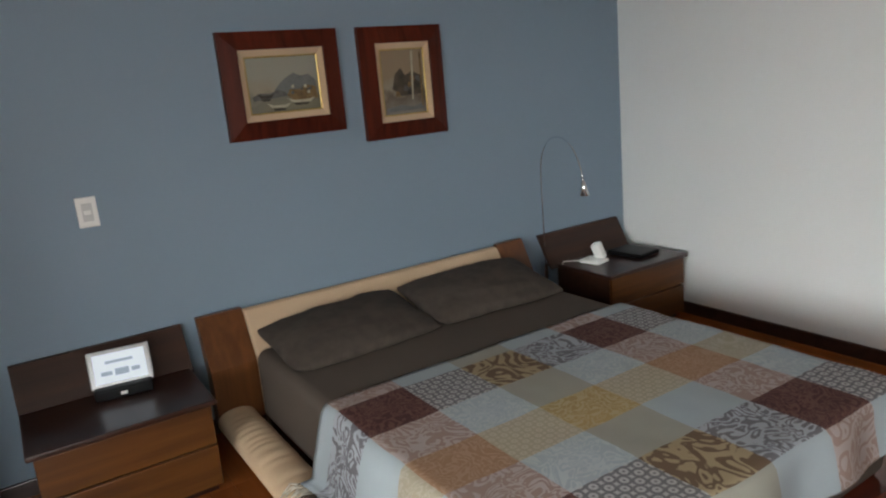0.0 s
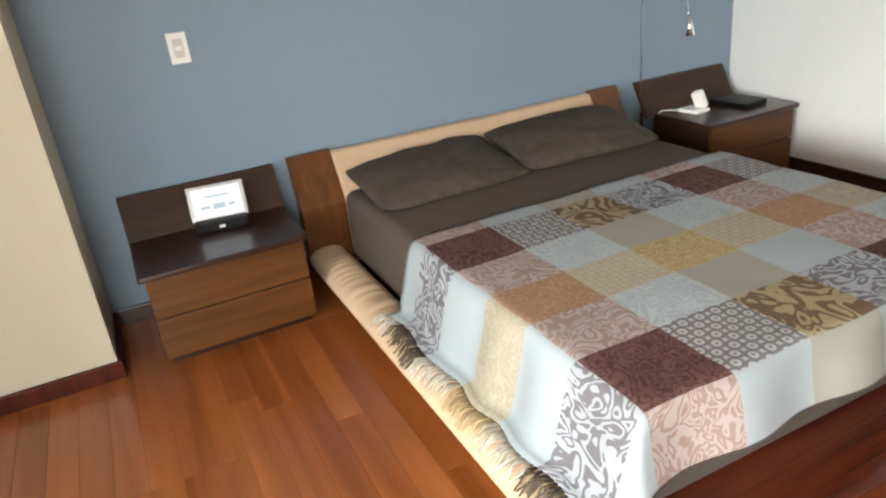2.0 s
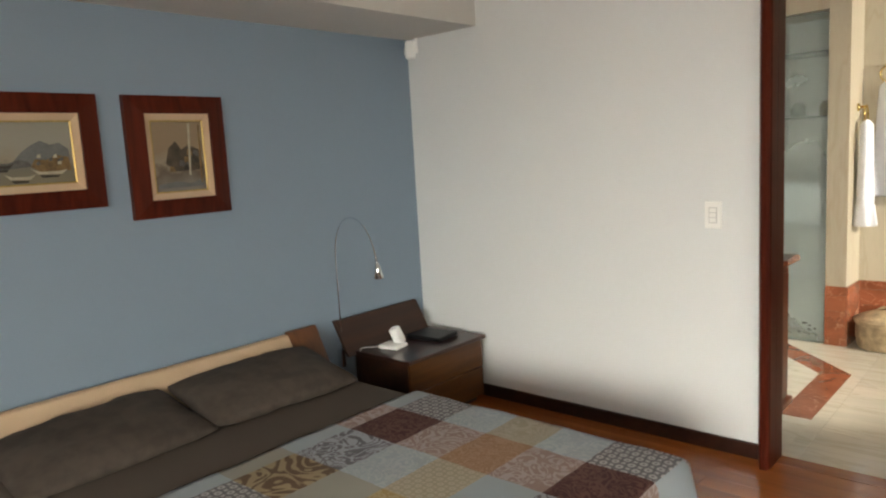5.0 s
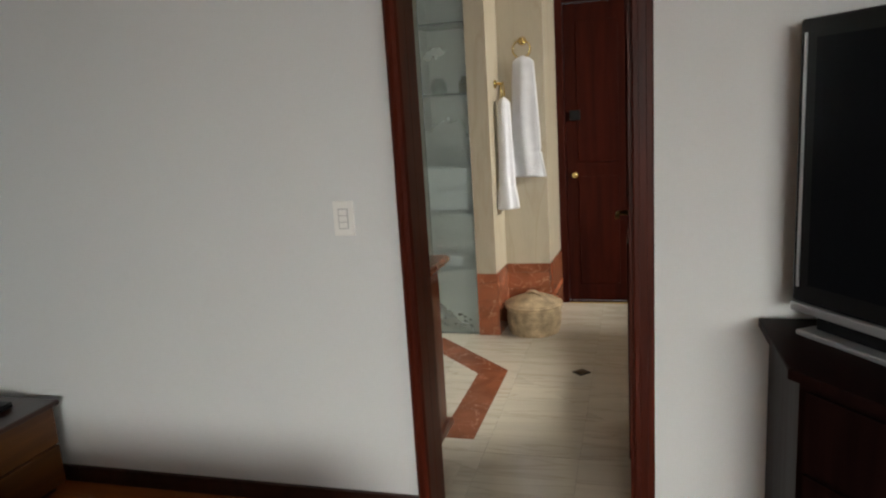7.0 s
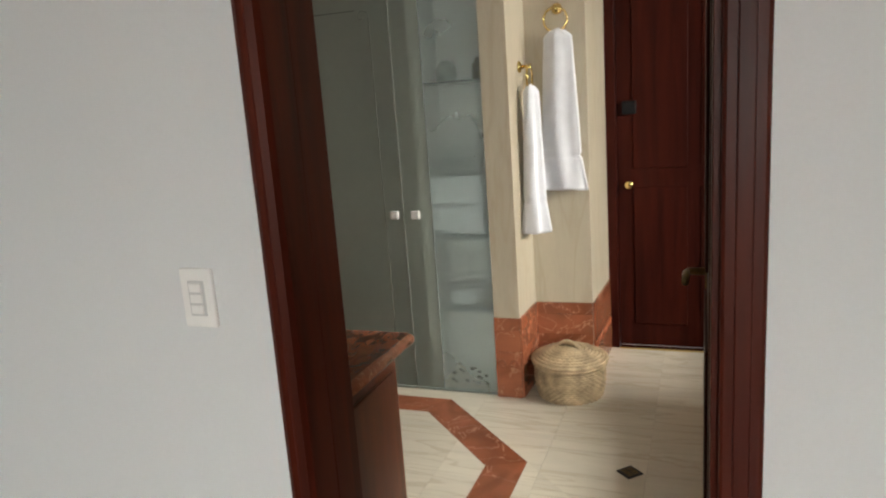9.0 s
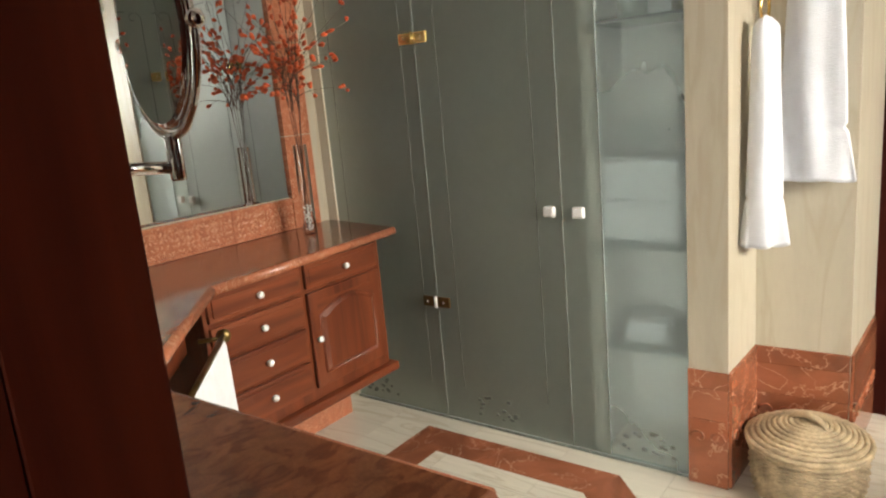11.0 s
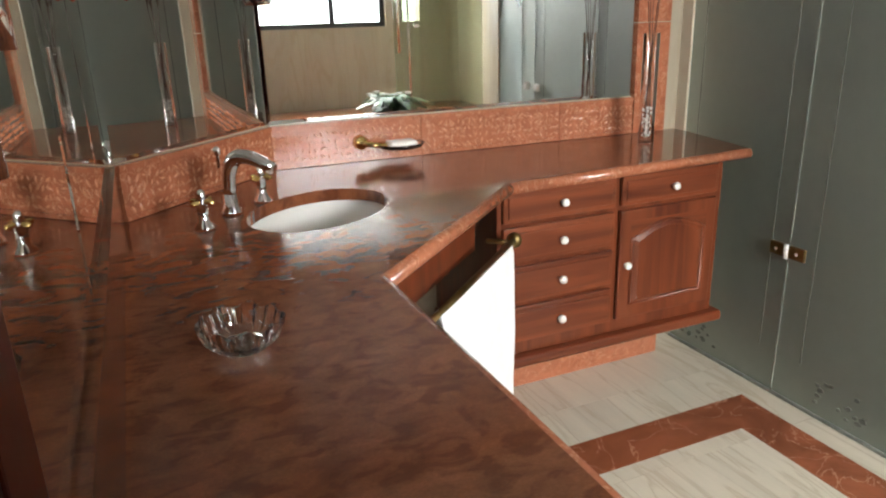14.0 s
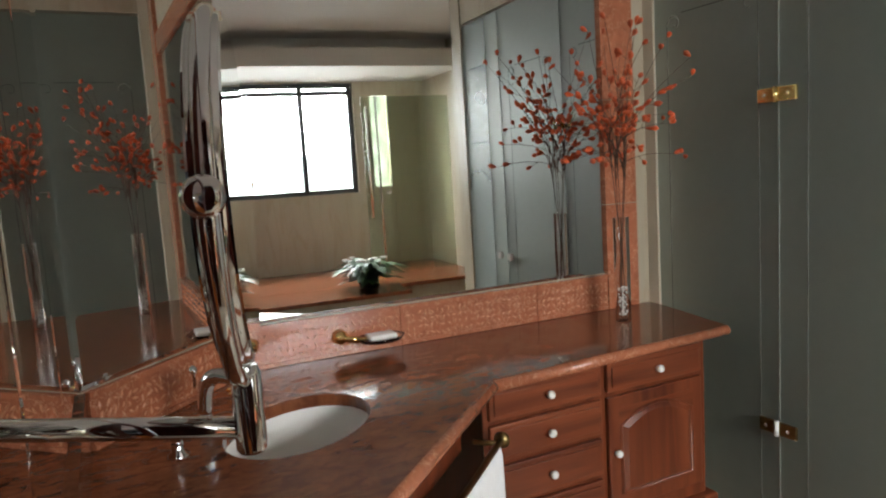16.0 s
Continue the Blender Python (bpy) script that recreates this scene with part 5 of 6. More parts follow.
def wicker_basket():
    ob = thing("wicker_basket", "round lidded basket of woven straw on the floor", "basket", (-0.40, 5.565, 0))
    seg = 64

    def coil(parent, r, z, thick, k, sway, lift):
        pts = []
        for i in range(seg + 1):
            a = 2 * math.pi * i / seg
            s = 1 if (i + k) % 2 else -1
            pts.append(Vector((math.cos(a), math.sin(a), 0)) * (r + sway * s) + Vector((0, 0, z + lift * s)))
        part("coil", tube(pts, thick, seg=6, close=False), wicker, parent, "", True)

    body = part("body", lathe([(0.02, 0.002), (0.146, 0.002), (0.152, 0.03), (0.157, 0.165), (0.02, 0.166)], 40), wicker, ob, "", True)
    for k in range(15):
        z = 0.008 + 0.0115 * k
        coil(body, 0.150 + 0.016 * math.sin(min(1, z / 0.16) * 2.3), z, 0.0066, k, 0.0035, 0)
    lid = part("lid", lathe([(0.174, 0.170), (0.174, 0.188), (0.10, 0.226), (0.01, 0.238)], 40), wicker, ob, "woven domed lid", True)
    for k in range(11):
        r = 0.178 - 0.0162 * k
        coil(lid, r, 0.188 + 0.052 * (1 - (r / 0.178) ** 2), 0.0088, k, 0, 0.002)
    for k, z in enumerate((0.172, 0.183)):
        coil(lid, 0.176, z, 0.0075, k, 0.001, 0)
    part("loop", tube(bezier((-0.05, 0.02, 0.238), (-0.03, 0.01, 0.275), (0.03, -0.01, 0.275), (0.055, -0.025, 0.232)), 0.011, seg=8), wicker, lid, "", True)


wicker_basket()


# ---------- frosted glass front ----------
def frosted_front():
    ob = thing("frosted_glass_front", "frosted glass closet doors with brass hinges", "glass door", (0, 0, 0))
    cuts = (-2.290, -1.770, -1.180, -1.030, -0.744)
    for a, b in zip(cuts, cuts[1:]):
        pane = part("pane", box(a + 0.002, b - 0.002, GLASS, GLASS + 0.008, 0.012, 2.20, 0.001), satin_glass if a > -1.05 else frosted, ob)
        pane.visible_shadow = False
    for x in cuts[1:-1]:
        part("seal", box(x - 0.0018, x + 0.0018, GLASS - 0.001, GLASS + 0.009, 0.012, 2.20), etched, ob, "grey edge seal between two panes")
    part("floor_track", box(-2.290, -0.744, GLASS - 0.006, GLASS + 0.016, 0.0, 0.012, 0.002), etched, ob)
    for z in (1.574, 0.523):
        hinge = part("hinge", box(-1.770 - 0.068, -1.770 + 0.068, GLASS - 0.012, GLASS - 0.0005, z - 0.022, z + 0.022, 0.003), brass if z > 1 else old_brass, ob, "brass plate hinge")
        part("pin", tube([(-1.770, GLASS - 0.014, z - 0.024), (-1.770, GLASS - 0.014, z + 0.024)], 0.008, seg=12), ceramic if z < 1 else brass, hinge, "", True)
        for s in (-0.04, 0.04):
            part("screw", tube([(-1.770 + s, GLASS - 0.0118, z), (-1.770 + s, GLASS - 0.0145, z)], 0.006, seg=10), chrome, hinge, "", True)
    for x in (-1.222, -1.110):
        part("pull", box(x - 0.022, x + 0.022, GLASS - 0.024, GLASS - 0.0005, 0.895, 0.935, 0.007), ceramic, ob, "square white glass pull")
    # etched line borders with curled corners
    for x0, x1 in ((-2.275, -1.82), (-1.72, -1.26)):
        bm = bmesh.new()
        for x in (x0 + 0.05, x1 - 0.02):
            box(x - 0.002, x + 0.002, GLASS - 0.0012, GLASS - 0.0004, 0.16, 1.86, bm=bm)
        box(x0 + 0.12, x1 - 0.09, GLASS - 0.0012, GLASS - 0.0004, 1.895, 1.899, bm=bm)
        for x, s in ((x0 + 0.05, 1), (x1 - 0.02, -1)):
            curl = [(x + s * (0.035 + (0.035 - 0.003 * k) * math.cos(3.14 + k * 0.6)), GLASS - 0.0008, 1.865 + (0.035 - 0.003 * k) * math.sin(k * 0.6)) for k in range(10)]
            tube(curl, 0.0018, bm=bm, seg=5)
        tagged(part("etched_border", bm, etched, ob, "etched line border with curled corners"), kind="stuff")
    # etched sprays of leaves near the foot of the panes
    rng = random.Random(9)
    for x0 in (-2.12, -1.50, -0.88):
        bm = bmesh.new()
        for k in range(16):
            x, z = x0 + rng.uniform(-0.10, 0.10), 0.085 + rng.uniform(-0.035, 0.05)
            a, r = rng.uniform(0, 6.3), rng.uniform(0.008, 0.015)
            pts = [(x + math.cos(a + t) * r * (1 if i % 2 else 0.7), z + math.sin(a + t) * r * 0.6) for i, t in ((i, 2 * math.pi * i / 8) for i in range(8))]
            low = [bm.verts.new((p[0], GLASS - 0.0005, p[1])) for p in pts]
            top = [bm.verts.new((p[0], GLASS - 0.0016, p[1])) for p in pts]
            bm.faces.new(top)
            for i in range(8):
                bm.faces.new((low[i], low[(i + 1) % 8], top[(i + 1) % 8], top[i]))
        tagged(part("etched_leaves", bm, etched, ob, "etched leaf spray"), kind="stuff")


frosted_front()


def closet_inside():
    ob = thing("glass_shelves", "glass shelves behind the frosted pane", "shelf", (0, 0, 0))
    for z in (0.42, 0.785, 1.145, 1.53, 1.95):
        part("shelf", box(-1.075, -0.748, GLASS + 0.025, GLASS + 0.34, z, z + 0.010, 0.001), shelf_glass, ob)
    part("divider", box(-1.105, -1.077, GLASS + 0.03, GLASS + 0.36, 0, 2.2), ceiling_paint, ob)
    part("rear_panel", box(-1.077, -0.746, GLASS + 0.345, GLASS + 0.36, 0, 2.2), ceiling_paint, ob)
    for x, y, z, r, h, mat, nm in ((-0.95, 0.18, 1.155, 0.04, 0.07, etched, "jar"), (-0.80, 0.16, 1.155, 0.016, 0.13, black_plastic, "bottle"), (-0.97, 0.18, 1.54, 0.05, 0.10, etched, "jar"), (-0.80, 0.17, 1.54, 0.035, 0.10, old_brass, "jar"), (-0.78, 0.17, 0.43, 0.04, 0.06, old_brass, "jar"), (-0.79, 0.16, 0.795, 0.015, 0.12, etched, "bottle")):
        c = thing(nm, "small toilet " + nm + " on a glass shelf", nm, (x, GLASS + y, z + (0.0 if z > 1 else 0.0)), group="things on the glass shelves")
        part("body", lathe([(r, 0), (r, h * 0.7), (r * 0.6, h * 0.85), (r * 0.6, h)], 16), mat, c, "", True)
    for z in (0.796, 0.945):
        tagged(part("folded_towel", box(-1.06, -0.79, GLASS + 0.07, GLASS + 0.30, z, z + 0.147, 0.03, seg=4), towel_cloth, None, "", True), "thick folded white bath sheet on a glass shelf", "towel", "folded towels")
    tagged(part("folded_towel", box(-1.0, -0.86, GLASS + 0.08, GLASS + 0.28, 0.43, 0.51, 0.02, seg=3), towel_cloth, None, "", True), "folded white towel on a glass shelf", "towel", "folded towels")


closet_inside()


# ---------- small things at the basin ----------
def soap_dish():
    ob = thing("soap_dish", "brass wall bracket with a clear glass soap dish", "soap dish", (0.012, 0, 0))
    part("rosette", tube([(MIRROR + 0.018, 4.225, 0.912), (MIRROR + 0.028, 4.225, 0.912), (MIRROR + 0.05, 4.225, 0.912)], [0.026, 0.024, 0.014], seg=18), brass, ob, "", True)
    part("arm", tube([(MIRROR + 0.045, 4.225, 0.912), (MIRROR + 0.055, 4.26, 0.905), (MIRROR + 0.055, 4.30, 0.900)], 0.010, seg=12), brass, ob, "", True)
    part("dish", lathe([(0.02, 0), (0.052, 0.002), (0.062, 0.016), (0.058, 0.016), (0.048, 0.006), (0.01, 0.005)], 26, centre=(MIRROR + 0.068, 4.345, 0.890), sy=1.25), crystal, ob, "clear glass dish", True)
    tagged(part("soap_bar", box(MIRROR + 0.048, MIRROR + 0.112, 4.300, 4.390, 0.897, 0.915, 0.008, seg=3), ceramic, None, "", True), "pale bar of soap on the glass dish", "soap")


soap_dish()


def crystal_bowl():
    ob = thing("crystal_bowl", "small ribbed crystal bowl on the marble counter", "bowl", (-1.165, 3.682, CT))
    bm = bmesh.new()
    seg = 72
    rings = []
    for r, z, inside in ((0.030, 0.0, 0), (0.045, 0.002, 0), (0.062, 0.020, 0), (0.071, 0.042, 0), (0.074, 0.056, 0), (0.068, 0.056, 1), (0.056, 0.022, 1), (0.03, 0.010, 1)):
        row = []
        for k in range(seg):
            a = 2 * math.pi * k / seg
            f = 1 + (0.055 * math.cos(a * 18 + z * 25) if not inside and z > 0.01 else 0.0)
            dz = 0.006 * math.cos(a * 9) if z > 0.05 else 0
            row.append(bm.verts.new((r * f * math.cos(a), r * f * math.sin(a), z + dz)))
        rings.append(row)
    for a, b in zip(rings, rings[1:]):
        for k in range(seg):
            bm.faces.new((a[k], a[(k + 1) % seg], b[(k + 1) % seg], b[k]))
    bm.faces.new(rings[0][::-1])
    bm.faces.new(rings[-1])
    bmesh.ops.scale(bm, vec=(0.80, 0.80, 0.74), verts=bm.verts)
    part("body", bm, crystal, ob)


crystal_bowl()


def branch_vase():
    ob = thing("branch_vase", "tall narrow glass vase with pebbles and dried orange branches", "vase", (-2.165, 5.188, CT))
    part("vase", lathe([(0.004, 0.0), (0.026, 0.0), (0.027, 0.004), (0.0265, 0.355), (0.0272, 0.36)], 24, cap=False), vase_glass, ob, "tall clear glass cylinder", True)
    rng = random.Random(3)
    bm = bmesh.new()
    for k in range(70):
        a, r = rng.uniform(0, 6.3), rng.uniform(0.002, 0.017)
        s = rng.uniform(0.004, 0.006)
        m = Matrix.Translation((r * math.cos(a), r * math.sin(a), 0.018 + rng.uniform(0, 0.10)))
        bmesh.ops.create_icosphere(bm, subdivisions=1, radius=s, matrix=m)
    tagged(part("pebbles", bm, ceramic, ob, "grey and white pebbles", True), kind="stuff")
    twigs, petals = bmesh.new(), bmesh.new()

    def keep(p):
        """Holds the spray clear of the mirror wall and the glass."""
        return Vector((max(p.x, -0.17), min(p.y, 0.235), p.z))

    stems = []
    for k in range(5):
        a = 6.28 * k / 5
        low = Vector((math.cos(a) * 0.011, math.sin(a) * 0.011, 0.02))
        top = Vector((math.cos(a + 2.6) * 0.014, math.sin(a + 2.6) * 0.014, 0.40))
        fork = keep(Vector((math.cos(a + 2.6) * 0.032, math.sin(a + 2.6) * 0.032, rng.uniform(0.56, 0.66))))
        pts = bezier(low, low + Vector((0, 0, 0.15)), top, fork, 12)
        tube(pts, [0.0019 - 0.00007 * i for i in range(13)], bm=twigs, seg=6)
        stems.append((pts[9], fork))
    for k in range(44):
        start, fork = stems[k % 5]
        root = start.lerp(fork, rng.uniform(0.2, 1.0))
        a = rng.uniform(0, 6.28)
        lean = 0.27 * math.sqrt(rng.uniform(0.02, 1))
        top = keep(Vector((math.cos(a) * lean, math.sin(a) * lean, rng.uniform(0.62, 1.06) - lean * 0.35)))
        pts = bezier(root, root + Vector((0, 0, 0.09)), root.lerp(top, 0.6) + Vector((0, 0, 0.05)), top, 8)
        tube(pts, [0.0014 - 0.00009 * i for i in range(9)], bm=twigs, seg=4)
        for j in range(rng.randint(3, 5)):
            p = pts[8] if j == 0 else pts[rng.randint(3, 7)]
            d = ((pts[8] - pts[4]).normalized() * 0.8 + Vector((rng.uniform(-1, 1), rng.uniform(-1, 1), rng.uniform(-0.4, 0.7)))).normalized()
            q = keep(p + d * (0.0 if j == 0 else rng.uniform(0.012, 0.035)))
            if j:
                tube([p, q], [0.0008, 0.0007], bm=twigs, seg=4)
            ln, wd = rng.uniform(0.024, 0.036), rng.uniform(0.0070, 0.0105)
            tube([q, q + d * ln * 0.3, q + d * ln * 0.7, q + d * ln], [0.001, wd * 0.7, wd, 0.0015], bm=petals, seg=6)
    tagged(part("twig_spray", twigs, brown_twig, ob, "thin brown twigs", True), kind="stuff")
    tagged(part("bud_spray", petals, orange_petal, ob, "dried orange buds", True), kind="stuff")


branch_vase()


def shaving_mirror():
    """Round magnifying mirror on a jointed chrome arm."""
    ob = thing("magnifying_mirror", "round chrome magnifying mirror on a swivelling wall arm", "mirror", (0, 0, 0))
    wall, piv, elbow = Vector((-0.565, BACK + 0.006, 1.275)), Vector((-0.690, 3.531, 1.272)), Vector(ELBOW)
    part("wall_plate", tube([wall, wall + Vector((0, 0.006, 0)), wall + Vector((0, 0.010, 0))], [0.018, 0.018, 0.010], seg=24), chrome, ob, "", True)
    part("wall_post", tube([wall + Vector((0, 0.016, -0.05)), wall + Vector((0, 0.016, 0.05))], 0.010, seg=14), chrome, ob, "", True)
    part("link", tube([wall + Vector((0, 0.018, 0.03)), piv + Vector((0, 0, 0.03))], 0.006, seg=12), chrome, ob, "", True)
    part("pivot", tube([piv, piv + Vector((0, 0, 0.085))], 0.011, seg=16), chrome, ob, "", True)
    e0 = elbow + Vector((0, 0, 0.012))
    part("arm", tube([piv + Vector((0, 0, 0.042)), e0], 0.0058, seg=14), chrome, ob, "", True)
    part("elbow", tube([elbow, elbow + Vector((0, 0, 0.002)), elbow + Vector((0, 0, 0.040)), elbow + Vector((0, 0, 0.044))], [0.0065, 0.0078, 0.0078, 0.006], seg=16), chrome, ob, "", True)
    r = 0.081
    c = elbow + Vector((0, 0, 0.050 + r))
    nrm = Vector(MIRROR_WAY).normalized()
    side = nrm.cross(Vector((0, 0, 1))).normalized()
    up = Vector((0, 0, 1))
    ring = [c + (side * math.cos(t) + up * math.sin(t)) * r for t in (2 * math.pi * k / 48 for k in range(49))]
    part("rim", tube(ring, 0.0045, seg=10, close=False), chrome, ob, "", True)
    part("rim_band", tube([c - nrm * 0.0062, c + nrm * 0.0062], r + 0.001, seg=48), chrome, ob, "", True)
    part("mirror_glass", tube([c - nrm * 0.0075, c + nrm * 0.0075], r - 0.002, seg=48), mirror_silver, ob, "round mirror glass")
    yoke = [c + (side * math.cos(t) + up * math.sin(t)) * (r + 0.010) for t in (math.pi + math.pi * k / 24 for k in range(25))]
    part("yoke", tube(yoke, 0.004, seg=10), chrome, ob, "half-round chrome yoke", True)
    for s in (-1, 1):
        part("hinge_knob", tube([c + side * (r + 0.002) * s, c + side * (r + 0.006) * s, c + side * (r + 0.016) * s, c + side * (r + 0.020) * s], [0.004, 0.006, 0.008, 0.005], seg=14), chrome, ob, "", True)


ELBOW = (-0.637, 3.664, 1.291)
MIRROR_WAY = (0.235, 0.972, 0)
shaving_mirror()


# ---------- the window side of the bathroom ----------
def marble_deck():
    """Raised stone deck below the window, in slabs on a tiled front."""
    ob = thing("marble_deck", "low red-brown marble deck under the bathroom window", "deck", (0, 0, 0))
    part("body", box(0.45, BATH_EAST - 0.002, 4.30, 5.46, 0, 0.47), travertine, ob)
    part("body", box(0.75, BATH_EAST - 0.002, 5.462, BATH_NORTH + 0.03, 0, 0.47), travertine, ob)
    for x0, x1 in ((0.42, 0.93), (0.932, 1.44), (1.442, BATH_EAST - 0.002)):
        part("slab", box(x0, x1, 4.27, 5.49, 0.471, 0.50, 0.004), red_marble, ob)
    for x0, x1 in ((0.72, 1.33), (1.332, BATH_EAST - 0.002)):
        part("slab", box(x0, x1, 5.492, BATH_NORTH + 0.03, 0.471, 0.50, 0.004), red_marble, ob)


marble_deck()


def flowering_plant():
    ob = thing("potted_plant", "low potted plant with dark green leaves and white flowers", "plant", (0.74, 5.25, 0.50))
    part("pot", lathe([(0.05, 0), (0.075, 0.01), (0.085, 0.09), (0.078, 0.09), (0.07, 0.075), (0.01, 0.075)], 24), dark_frame, ob, "", True)
    rng = random.Random(8)
    leaves, blooms = bmesh.new(), bmesh.new()
    for k in range(110):
        a, ln = rng.uniform(0, 6.28), rng.uniform(0.15, 0.33)
        d = Vector((math.cos(a), math.sin(a), 0))
        h = rng.uniform(0.0, 0.17)
        pts = bezier((0, 0, 0.075), d * ln * 0.3 + Vector((0, 0, 0.075 + h)), d * ln * 0.7 + Vector((0, 0, 0.08 + h)), d * ln + Vector((0, 0, 0.05 + h * 0.7)), 6)
        s = Vector((-d.y, d.x, 0))
        wd = rng.uniform(0.020, 0.040)
        rows = [(leaves.verts.new(p + s * wd * math.sin(math.pi * (i + 0.3) / 6.6)), leaves.verts.new(p - s * wd * math.sin(math.pi * (i + 0.3) / 6.6))) for i, p in enumerate(pts)]
        for p, q in zip(rows, rows[1:]):
            leaves.faces.new((p[0], q[0], q[1], p[1]))
    for k in range(15):
        a, r = rng.uniform(0, 6.28), rng.uniform(0.02, 0.20)
        c = Vector((math.cos(a) * r, math.sin(a) * r, 0.17 + rng.uniform(0, 0.07)))
        for j in range(5):
            t = 2 * math.pi * j / 5
            e = c + Vector((math.cos(t), math.sin(t), 0.3)) * 0.029
            tube([c, (c + e) / 2, e], [0.003, 0.011, 0.002], bm=blooms, seg=5)
    tagged(part("leaves", leaves, leaf_green, ob, "dark green leaves", True), kind="stuff")
    tagged(part("flowers", blooms, white_petal, ob, "white flowers", True), kind="stuff")


flowering_plant()


def shower_screen():
    ob = thing("shower_screen", "clear glass shower screen with a chrome rail", "shower screen", (0, 0, 0))
    for y0, y1 in ((5.47, 5.60), (5.602, 6.28)):
        pane = part("pane", box(1.35, 1.358, y0, y1, 0.50, 2.04), screen_glass, ob)
        pane.visible_shadow = False
    part("edge_profile", tube([(1.354, 5.601, 0.50), (1.354, 5.601, 2.04)], 0.009, seg=10), chrome, ob, "", True)
    part("pull_bar", tube([(1.315, 5.50, 1.00), (1.315, 5.50, 1.95)], 0.012, seg=12), chrome, ob, "upright chrome bar", True)
    for z in (1.08, 1.88):
        part("bar_post", tube([(1.315, 5.50, z), (1.349, 5.50, z)], 0.007, seg=8), chrome, ob, "", True)
    part("door_pull", box(1.325, 1.349, 5.64, 5.69, 1.20, 1.225, 0.004), chrome, ob)


shower_screen()


def floor_drain(x, y, label):
    ob = thing("floor_drain", label, "drain", (x, y, 0), 45, "floor drains")
    part("grate", box(-0.036, 0.036, -0.036, 0.036, 0.0, 0.005, 0.002), dark_frame, ob)
    for k in range(5):
        for s in (-1, 1):
            part("slot", box(0.014 * s - 0.011, 0.014 * s + 0.011, -0.025 + 0.011 * k, -0.020 + 0.011 * k, 0.005, 0.0064), old_brass, ob)
    return ob


floor_drain(-0.052, 4.866, "small square dark metal floor drain near the door")
floor_drain(-1.111, 4.707, "small square dark metal floor drain inside the border")


# ---------- stone dado on the pillar ----------
def dado(a, b, z0, z1, parent_name):
    a, b = Vector((*a, 0)), Vector((*b, 0))
    way = (b - a).normalized()
    nrm = Vector((way.y, -way.x, 0))
    ob = thing(parent_name, "red marble dado tiles with a carved scroll band", "dado", (0, 0, 0), group="marble dado at the pillar")
    for k, (s, e) in enumerate(((0.0, 0.235), (0.237, 0.345), (0.347, z1))):
        quad = [a, b, b + nrm * 0.010, a + nrm * 0.010]
        part("tile", prism([(v.x, v.y) for v in quad], s, e), band_marble, ob)
    bm = bmesh.new()
    n = max(1, round((b - a).length / 0.12))
    for i in range(n):
        c = a + way * (b - a).length * (i + 0.5) / n + nrm * 0.011 + Vector((0, 0, 0.17))
        for s in (-1, 1):
            tube([c + way * s * (0.028 + math.cos(t) * (0.028 - 0.003 * k)) + Vector((0, 0, math.sin(t) * (0.03 - 0.003 * k))) for k, t in ((k, k * 0.75) for k in range(9))], 0.004, bm=bm, seg=5)
    tagged(part("scroll_relief", bm, band_marble, ob, "carved scroll relief", True), kind="stuff")


dado((-0.742, 5.465), (-0.615, 5.465), 0, 0.405, "stone_dado")
dado((-0.616, 5.468), (-0.602, 5.758), 0, 0.405, "stone_dado")
dado((-0.604, 5.759), (-0.312, 5.767), 0, 0.405, "stone_dado")
dado((-0.311, 5.769), (-0.290, 6.235), 0, 0.405, "stone_dado")

# ---------- floors, laid piece by piece ----------
floor_b = structure("floor_bedroom", box(BLUE, EAST, SOUTH, WHITE, -0.0115, -0.006), floor_wood, "glossy reddish hardwood floor")
rng = random.Random(11)
PLANK = 0.095
plank_meshes = {}
y, row = WHITE - 0.004, 0
while y > SOUTH + 0.1:
    x, first = BLUE, True
    while x < EAST - 0.01:
        ln = rng.choice((0.3, 0.5, 0.9, 1.2)) if first else rng.choice((0.7, 0.9, 1.1, 1.4))
        ln, first = round(min(ln, EAST - x), 3), False
        if ln not in plank_meshes:
            b = box(0.0003, ln - 0.0003, -PLANK + 0.0003, -0.0003, -0.0058, 0.0, 0.0006, seg=1)
            plank_meshes[ln] = b
            me = bpy.data.meshes.new("plank")
            b.to_mesh(me)
            b.free()
            me.materials.append(floor_wood)
            plank_meshes[ln] = me
        ob = new("plank", plank_meshes[ln])
        ob.parent = floor_b
        ob.location = (x, y, 0)
        x += ln
    y -= PLANK
    row += 1

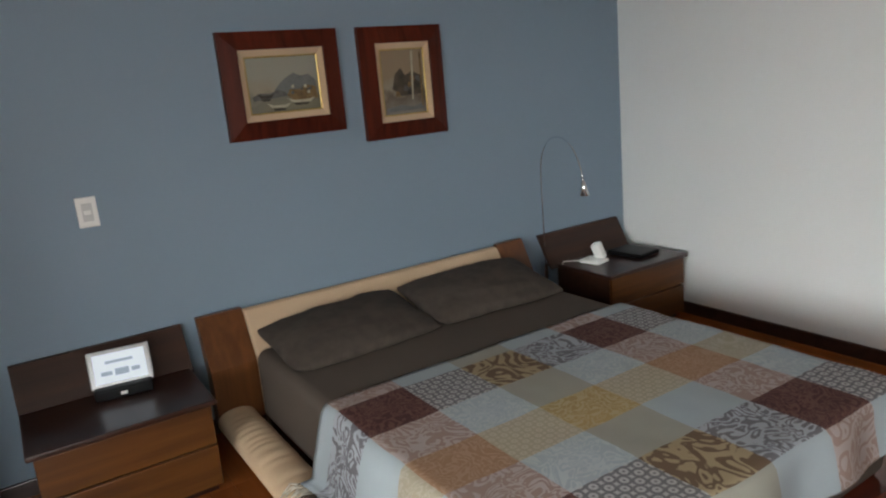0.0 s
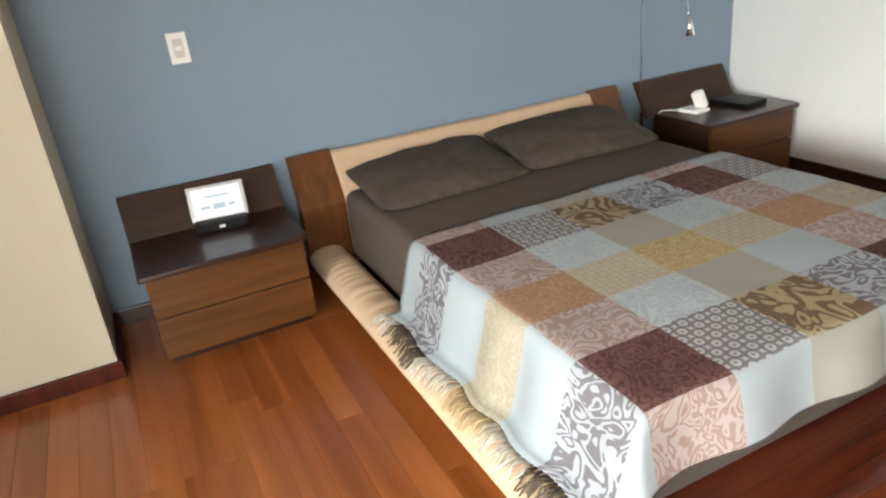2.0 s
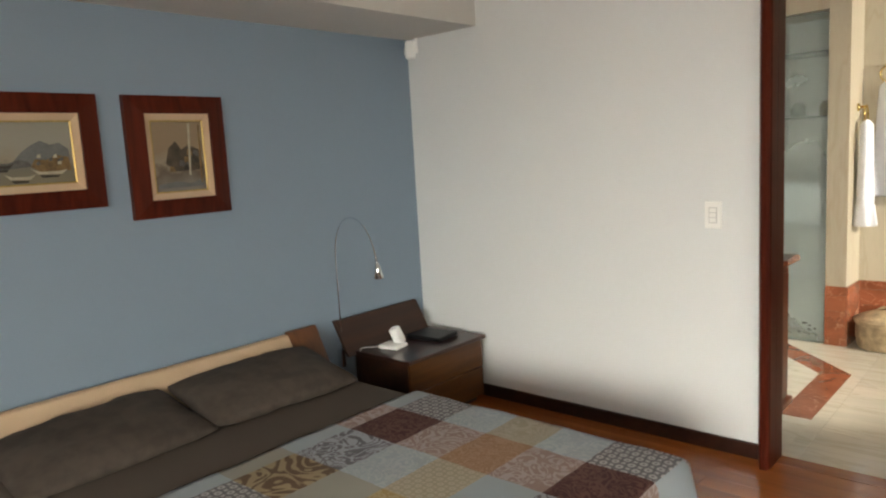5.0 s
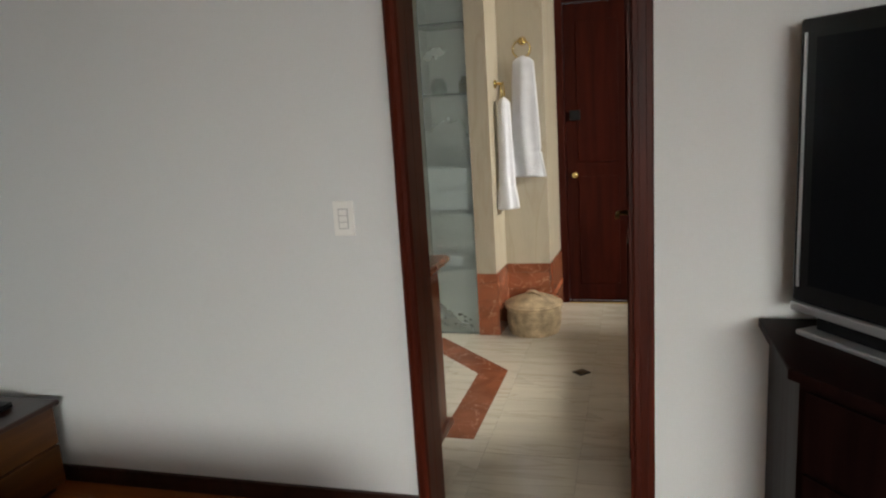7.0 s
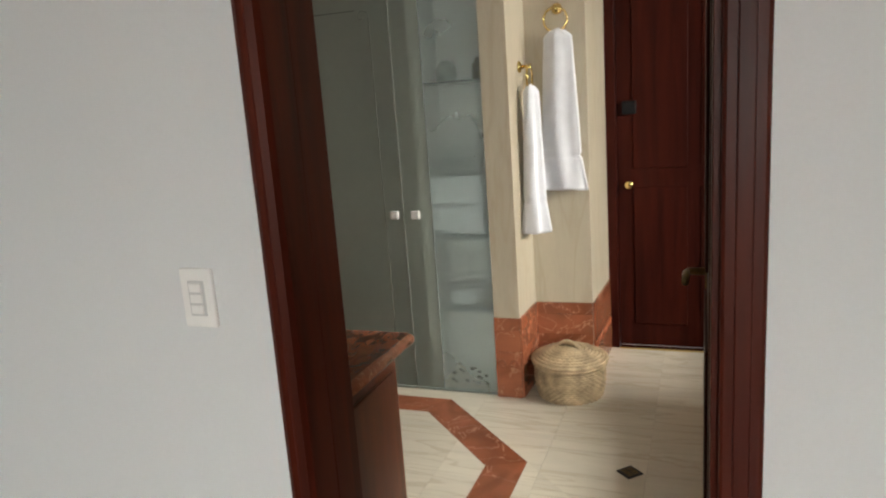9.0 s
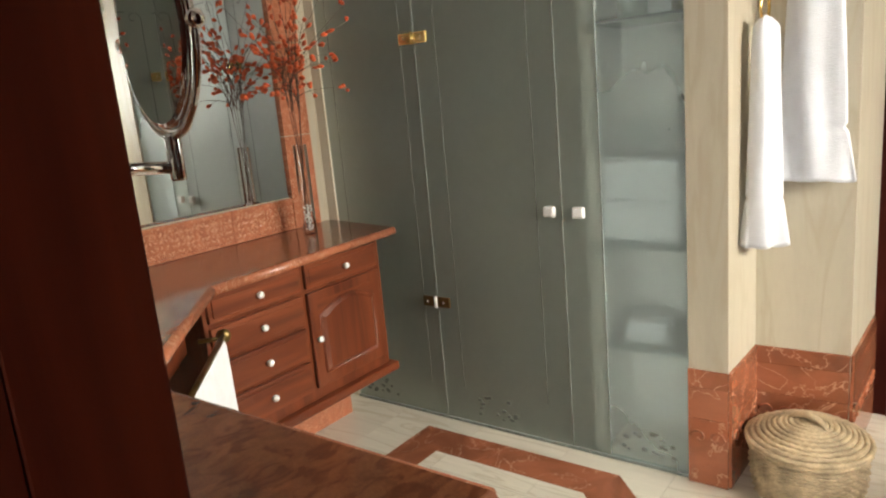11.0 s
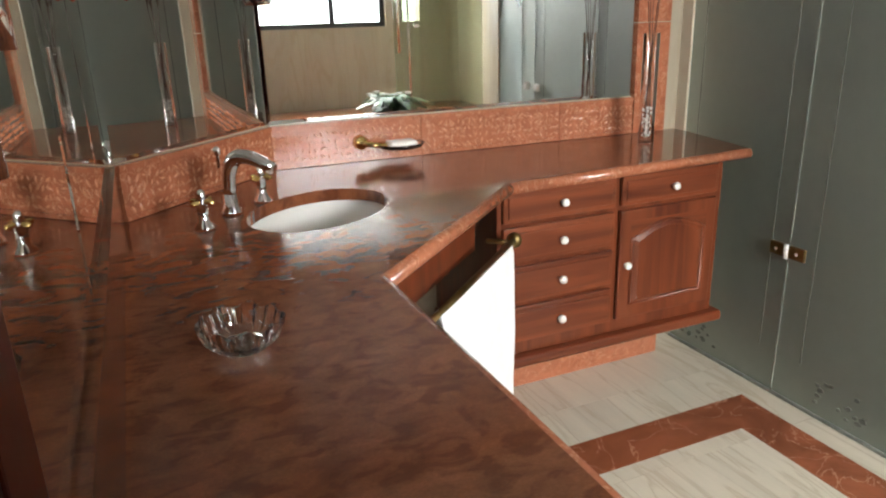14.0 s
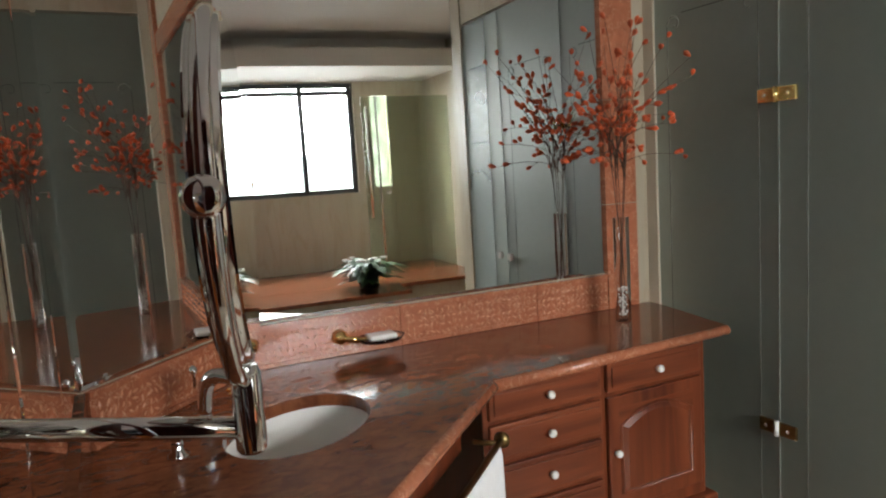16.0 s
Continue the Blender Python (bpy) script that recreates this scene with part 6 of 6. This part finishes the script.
floor_t = structure("floor_bathroom", box(MIRROR, BATH_EAST, BACK, BATH_NORTH + 0.03, -0.0078, -0.005), cream_marble, "polished cream marble floor with a red marble border")
OUT = [(-1.802, 5.375), (-0.957, 5.375), (-0.452, 4.858), (-0.460, 4.020), (-1.802, 4.020)]
INN = [(-1.645, 5.218), (-1.022, 5.218), (-0.609, 4.793), (-0.615, 4.177), (-1.645, 4.177)]
for i in range(5):
    j = (i + 1) % 5
    part("border", prism([OUT[i], OUT[j], INN[j], INN[i]], -0.005, 0.0008), band_marble, floor_t, "red marble border strip")


def clip_poly(poly, inside, cross):
    out = []
    for a, b in zip(poly, poly[1:] + poly[:1]):
        if inside(a):
            out.append(a)
        if inside(a) != inside(b):
            out.append(cross(a, b))
    return out


def half_plane(poly, p, q, keep_left):
    """The part of an outline on one side of the line from p to q."""
    def side(a):
        return ((q[0] - p[0]) * (a[1] - p[1]) - (q[1] - p[1]) * (a[0] - p[0])) * (1 if keep_left else -1)
    def cross(a, b):
        t = side(a) / (side(a) - side(b))
        return (a[0] + (b[0] - a[0]) * t, a[1] + (b[1] - a[1]) * t)
    return clip_poly(poly, lambda a: side(a) >= 0, cross)


def area(poly):
    return abs(sum(a[0] * b[1] - b[0] * a[1] for a, b in zip(poly, poly[1:] + poly[:1]))) / 2


def lay(poly):
    if len(poly) > 2 and area(poly) > 0.002:
        part("tile", prism(poly, -0.005, 0.0), cream_marble, floor_t)


TILE = 0.40
for i in range(-6, 12):
    for k in range(0, 9):
        x0, y0 = MIRROR + TILE * i, BACK + TILE * k
        sq = [(max(x0, MIRROR) + 0.0006, y0 + 0.0006), (min(x0 + TILE, BATH_EAST) - 0.0006, y0 + 0.0006), (min(x0 + TILE, BATH_EAST) - 0.0006, min(y0 + TILE, BATH_NORTH) - 0.0006), (max(x0, MIRROR) + 0.0006, min(y0 + TILE, BATH_NORTH) - 0.0006)]
        if x0 + TILE <= MIRROR or x0 >= BATH_EAST or y0 >= BATH_NORTH:
            continue
        core = sq
        for a in range(5):
            core = half_plane(core, INN[a], INN[(a + 1) % 5], False) if core else core
        lay(core)
        rest = sq
        for a in range(5):
            if len(rest) < 3:
                break
            lay(half_plane(rest, OUT[a], OUT[(a + 1) % 5], True))
            rest = half_plane(rest, OUT[a], OUT[(a + 1) % 5], False)
